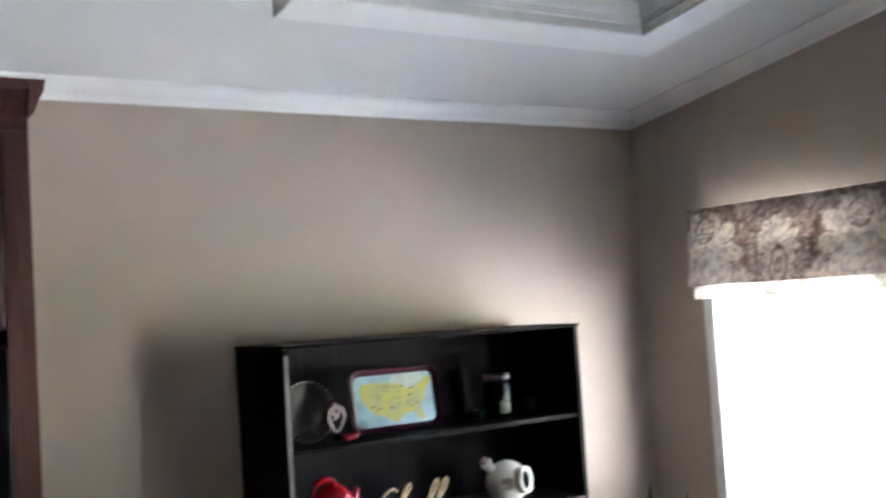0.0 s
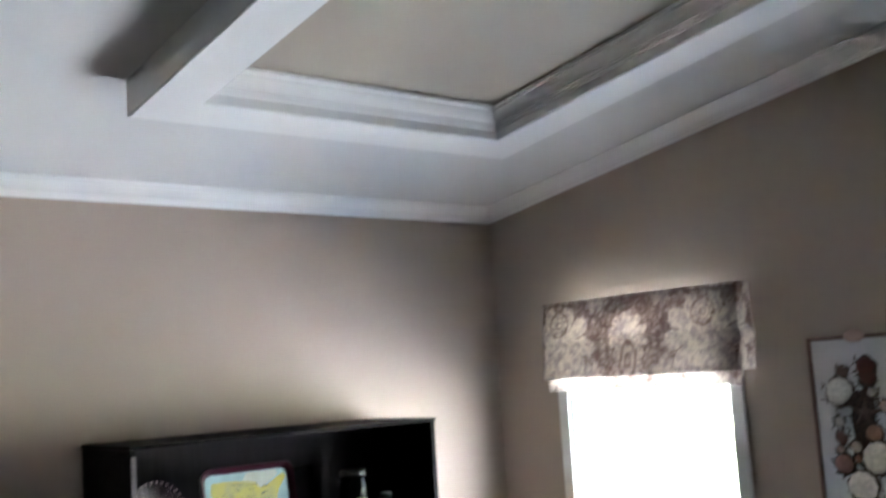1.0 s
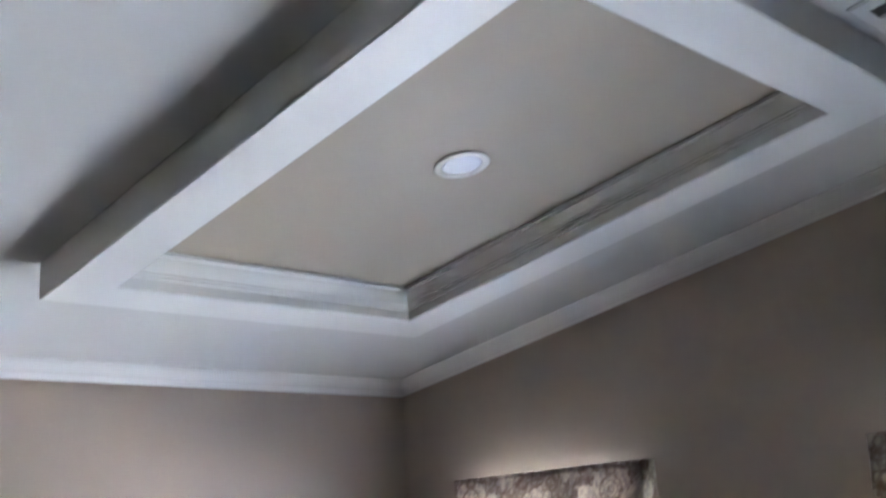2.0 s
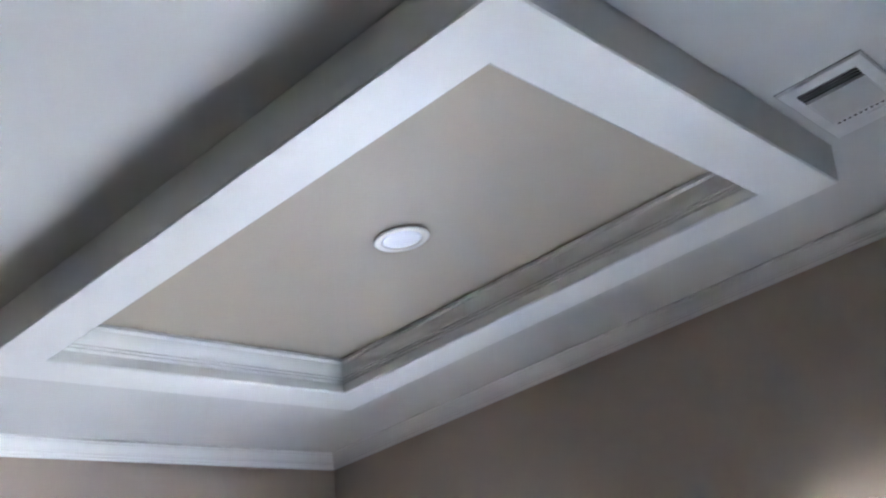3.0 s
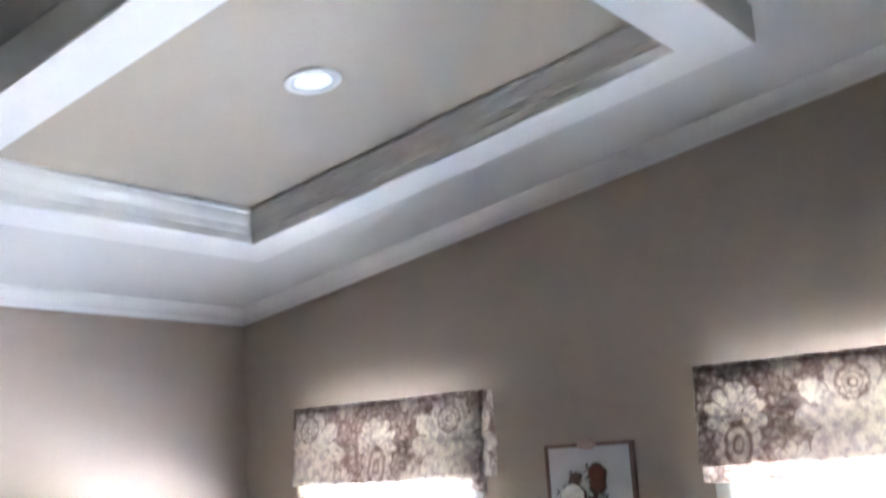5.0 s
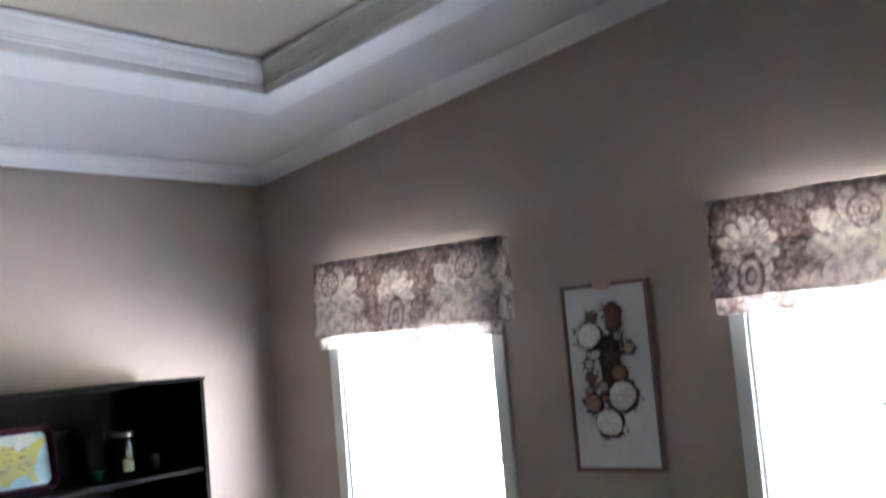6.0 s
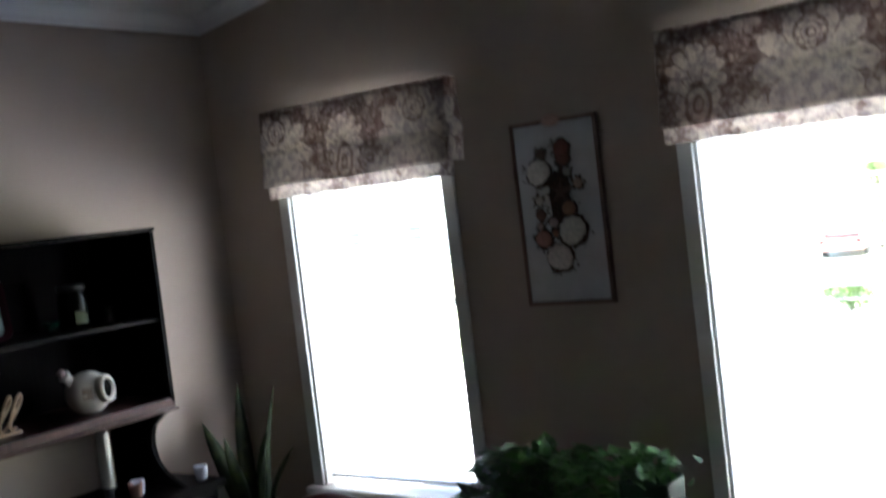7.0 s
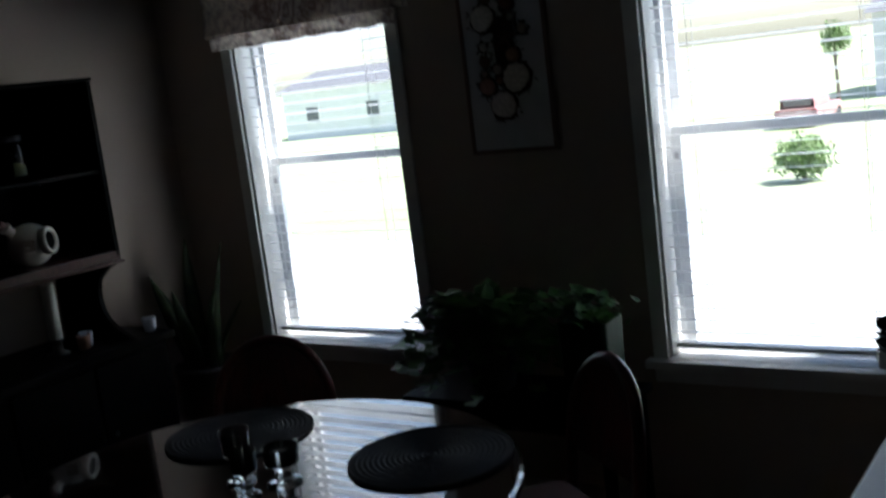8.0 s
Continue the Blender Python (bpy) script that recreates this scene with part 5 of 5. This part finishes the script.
for k in range(4):
    a = 45 + 90 * k
    if foot is None:
        bm = tube(bmesh.new(), [(0.05, 0, 0.12), (0.2, 0, 0.11), (0.36, 0, 0.05), (0.44, 0, 0.022)], [0.04, 0.035, 0.028, 0.022], 12)
        foot = part("foot", bm, CHERRY, table, smooth=True)
        foot.matrix_basis = pose(0, 0, 0, 0, 0, a)
    else:
        again(foot, table, pose(0, 0, 0, 0, 0, a))

MATW = mat("woven_mat", (0.022, 0.018, 0.018), 0.8, 0.3, 90, 0.6, 200)
for k, (x, y) in enumerate(((-1.555, -2.425), (-1.56, -1.80))):
    pm = thing("placemat", "round dark woven placemat on the polished table", "placemat", (x, y, 0.7505), group="placemats on the table")
    rr = []
    for i in range(15):
        r = 0.004 + i * 0.0131
        rr += [(r, 0.0065), (r + 0.0065, 0.0085)]
    part("weave", lathe(bmesh.new(), [(0.004, 0.0), (0.190, 0.0), (0.192, 0.004)] + rr[::-1][2:], 48, close=False), MATW, pm)
    part("binding", lathe(bmesh.new(), [(0.1925, 0.0005), (0.199, 0.0), (0.2005, 0.004), (0.199, 0.0085), (0.1925, 0.008)], 48, close=False), MATW, pm, "bound edge")

CLEAR = glassy("clear_glass", (0.95, 0.97, 0.98), 0.01)
for x, y, h, r in ((-1.82, -2.06, 0.13, 0.035), (-1.79, -2.17, 0.09, 0.042), (-1.88, -2.14, 0.11, 0.03)):
    g = thing("glass_candle_holder", "clear glass candle holder in the middle of the table", "candle holder", (x, y, 0.7505), group="glass candle holders")
    part("glass", lathe(bmesh.new(), [(r, 0), (r * 1.02, 0.004), (r * 0.5, 0.014), (r * 0.45, h * 0.4), (r * 0.95, h * 0.55), (r * 1.05, h), (r * 0.93, h), (r * 0.82, h * 0.6), (0.003, h * 0.5)], 28), CLEAR, g, smooth=True)
    part("tealight", lathe(bmesh.new(), [(r * 0.55, h * 0.62), (r * 0.55, h * 0.8), (0.002, h * 0.8)], 20), WAX, g)


def chair_bm():
    ch = thing("dining_chair", "cherry-stained wooden dining chair with an arched back, tucked at the table", "chair", group="chairs round the table")
    part("seat", boxes((-0.21, 0.21, -0.21, 0.20, 0.43, 0.465), bevel=0.012), CHERRY, ch)
    part("cushion", boxes((-0.195, 0.195, -0.195, 0.17, 0.4655, 0.495), bevel=0.013), mat("dark_red_cloth", (0.06, 0.012, 0.014), 0.85, 0.15, 40, 0.4, 300), ch, "dark red seat cushion")
    arch = []
    for i in range(25):
        a = math.pi * i / 24
        arch.append((-0.185 * math.cos(a), 0.195 + 0.05 * math.sin(a) ** 1.0 + 0.01, 0.60 + 0.26 * math.sin(a) ** 0.8))
    pts = [(-0.18, 0.19, 0.44)] + arch + [(0.18, 0.19, 0.44)]
    part("back_hoop", tube(bmesh.new(), pts, 0.017, 10), CHERRY, ch, smooth=True)
    bm = bmesh.new()
    outl = [(x * 0.93, y, z - 0.012) for x, y, z in arch]
    a = [bm.verts.new(p) for p in outl]
    b = [bm.verts.new((x, yy, zz)) for (x, _, _), yy, zz in zip(outl, [0.205] * 25, [0.585] * 25)]
    for i in range(24):
        bm.faces.new((a[i], a[i + 1], b[i + 1], b[i]))
    pan = part("back_panel", bm, CHERRY, ch, "solid arched back panel")
    so = pan.modifiers.new("thickness", "SOLIDIFY")
    so.thickness, so.offset = 0.012, 0
    for sx in (-1, 1):
        part("leg", tube(bmesh.new(), [(sx * 0.18, -0.18, 0.43), (sx * 0.185, -0.19, 0.2), (sx * 0.18, -0.18, 0.0)], [0.02, 0.018, 0.013], 10), CHERRY, ch)
        part("leg", tube(bmesh.new(), [(sx * 0.18, 0.18, 0.43), (sx * 0.185, 0.20, 0.2), (sx * 0.18, 0.24, 0.0)], [0.02, 0.018, 0.013], 10), CHERRY, ch)
    part("stretcher", tube(bmesh.new(), [(-0.18, -0.185, 0.2), (0.18, -0.185, 0.2)], 0.01, 8), CHERRY, ch)
    return ch


base = chair_bm()
spots = []
for px, py in ((-1.09, -1.48), (-1.10, -2.66)):
    spots.append((px, py, math.degrees(math.atan2(CY - py, CX - px)) + 90))
for k, (px, py, rz) in enumerate(spots):
    dx, dy = math.cos(radians(rz + 90)), math.sin(radians(rz + 90))
    m = pose(px - dx * 0.22, py - dy * 0.22, 0, 0, 0, rz)
    if k == 0:
        base.matrix_basis = m
    else:
        copy_thing(base, m)

# ---- white console, fridge, cabinet, sill ornament ----
con = thing("white_console", "white painted console table below the window", "console table", (0, 0, 0))
part("top", boxes((-1.62, -0.06, -3.80, -3.366, 0.722, 0.75), bevel=0.004), TRIM, con)
part("apron", boxes((-1.58, -0.10, -3.76, -3.41, 0.64, 0.722)), TRIM, con)
for x in (-1.56, -0.12):
    for y in (-3.74, -3.43):
        part("leg", boxes((x - 0.025, x + 0.025, y - 0.025, y + 0.025, 0, 0.64), bevel=0.003), TRIM, con)

fx1 = -2.862
cab = thing("tall_cabinet", "reddish brown wooden cabinet surround with crown top over the fridge", "cabinet", (0, 0, 0))
part("side_panel", boxes((fx1 - 0.075, fx1, -0.60, -0.002, 0, 2.46), bevel=0.002), MAHOGANY, cab)
part("body", boxes((fx1 - 1.05, fx1 - 0.0755, -0.58, -0.002, 1.90, 2.46)), MAHOGANY, cab)
part("side_panel", boxes((fx1 - 1.125, fx1 - 1.0505, -0.60, -0.002, 0, 2.46), bevel=0.002), MAHOGANY, cab)
for k in range(2):
    xa = fx1 - 1.045 + k * 0.485
    part("door", boxes((xa, xa + 0.48, -0.60, -0.5805, 1.91, 2.42), bevel=0.004), MAHOGANY, cab)
bm = bmesh.new()
prism(bm, [(fx1 - 1.16, -0.60 + 0.0, 2.46), (fx1 - 1.16, -0.605, 2.50), (fx1 - 1.16, -0.65, 2.57), (fx1 - 1.16, -0.655, 2.60), (fx1 - 1.16, -0.002, 2.60), (fx1 - 1.16, -0.002, 2.46)], (1.16 - 0.001, 0, 0))
part("crown", bm, MAHOGANY, cab)
bm = bmesh.new()
prism(bm, [(fx1 - 0.0005, -0.002, 2.50), (fx1 + 0.004, -0.002, 2.50), (fx1 + 0.035, -0.002, 2.57), (fx1 + 0.04, -0.002, 2.60), (fx1 - 0.0005, -0.002, 2.60)], (0, -0.653, 0))
part("crown_return", bm, MAHOGANY, cab)

FRIDGE = mat("fridge_enamel", (0.006, 0.006, 0.007), 0.55, 0.2, 12, spec=0.12)
fridge = thing("refrigerator", "tall black refrigerator with two doors inside the brown surround", "refrigerator", (0, 0, 0))
part("body", boxes((fx1 - 1.02, fx1 - 0.085, -0.60, -0.03, 0.02, 1.86), bevel=0.004), FRIDGE, fridge)
for k in range(2):
    xa = fx1 - 1.02 + k * 0.47
    dd = part("door", boxes((xa, xa + 0.465, -0.665, -0.6005, 0.05, 1.855), bevel=0.008), FRIDGE, fridge)
    part("handle", tube(bmesh.new(), [(xa + (0.43 if k == 0 else 0.035), -0.665, 0.7), (xa + (0.43 if k == 0 else 0.035), -0.71, 0.72), (xa + (0.43 if k == 0 else 0.035), -0.71, 1.5), (xa + (0.43 if k == 0 else 0.035), -0.665, 1.52)], 0.011, 8), FRIDGE, dd)

orn = thing("sill_plant", "small potted plant with dark leaves on the window sill", "plant", (-0.012, -3.14, SILL + 0.0125))
part("pot", lathe(bmesh.new(), [(0.028, 0), (0.03, 0.004), (0.036, 0.06), (0.033, 0.06), (0.028, 0.05), (0.002, 0.048)], 24), CERAM, orn, smooth=True)
bm = bmesh.new()
rnd = random.Random(8)
for k in range(16):
    a = rnd.uniform(0, 6.28)
    heart_leaf(bm, Vector((0, 0, 0.05 + 0.11 * k / 16)), Vector((math.cos(a) * 0.5, math.sin(a), rnd.uniform(0.1, 0.7))), rnd.uniform(0.035, 0.06), rnd)
part("leaves", bm, SNAKE, orn)
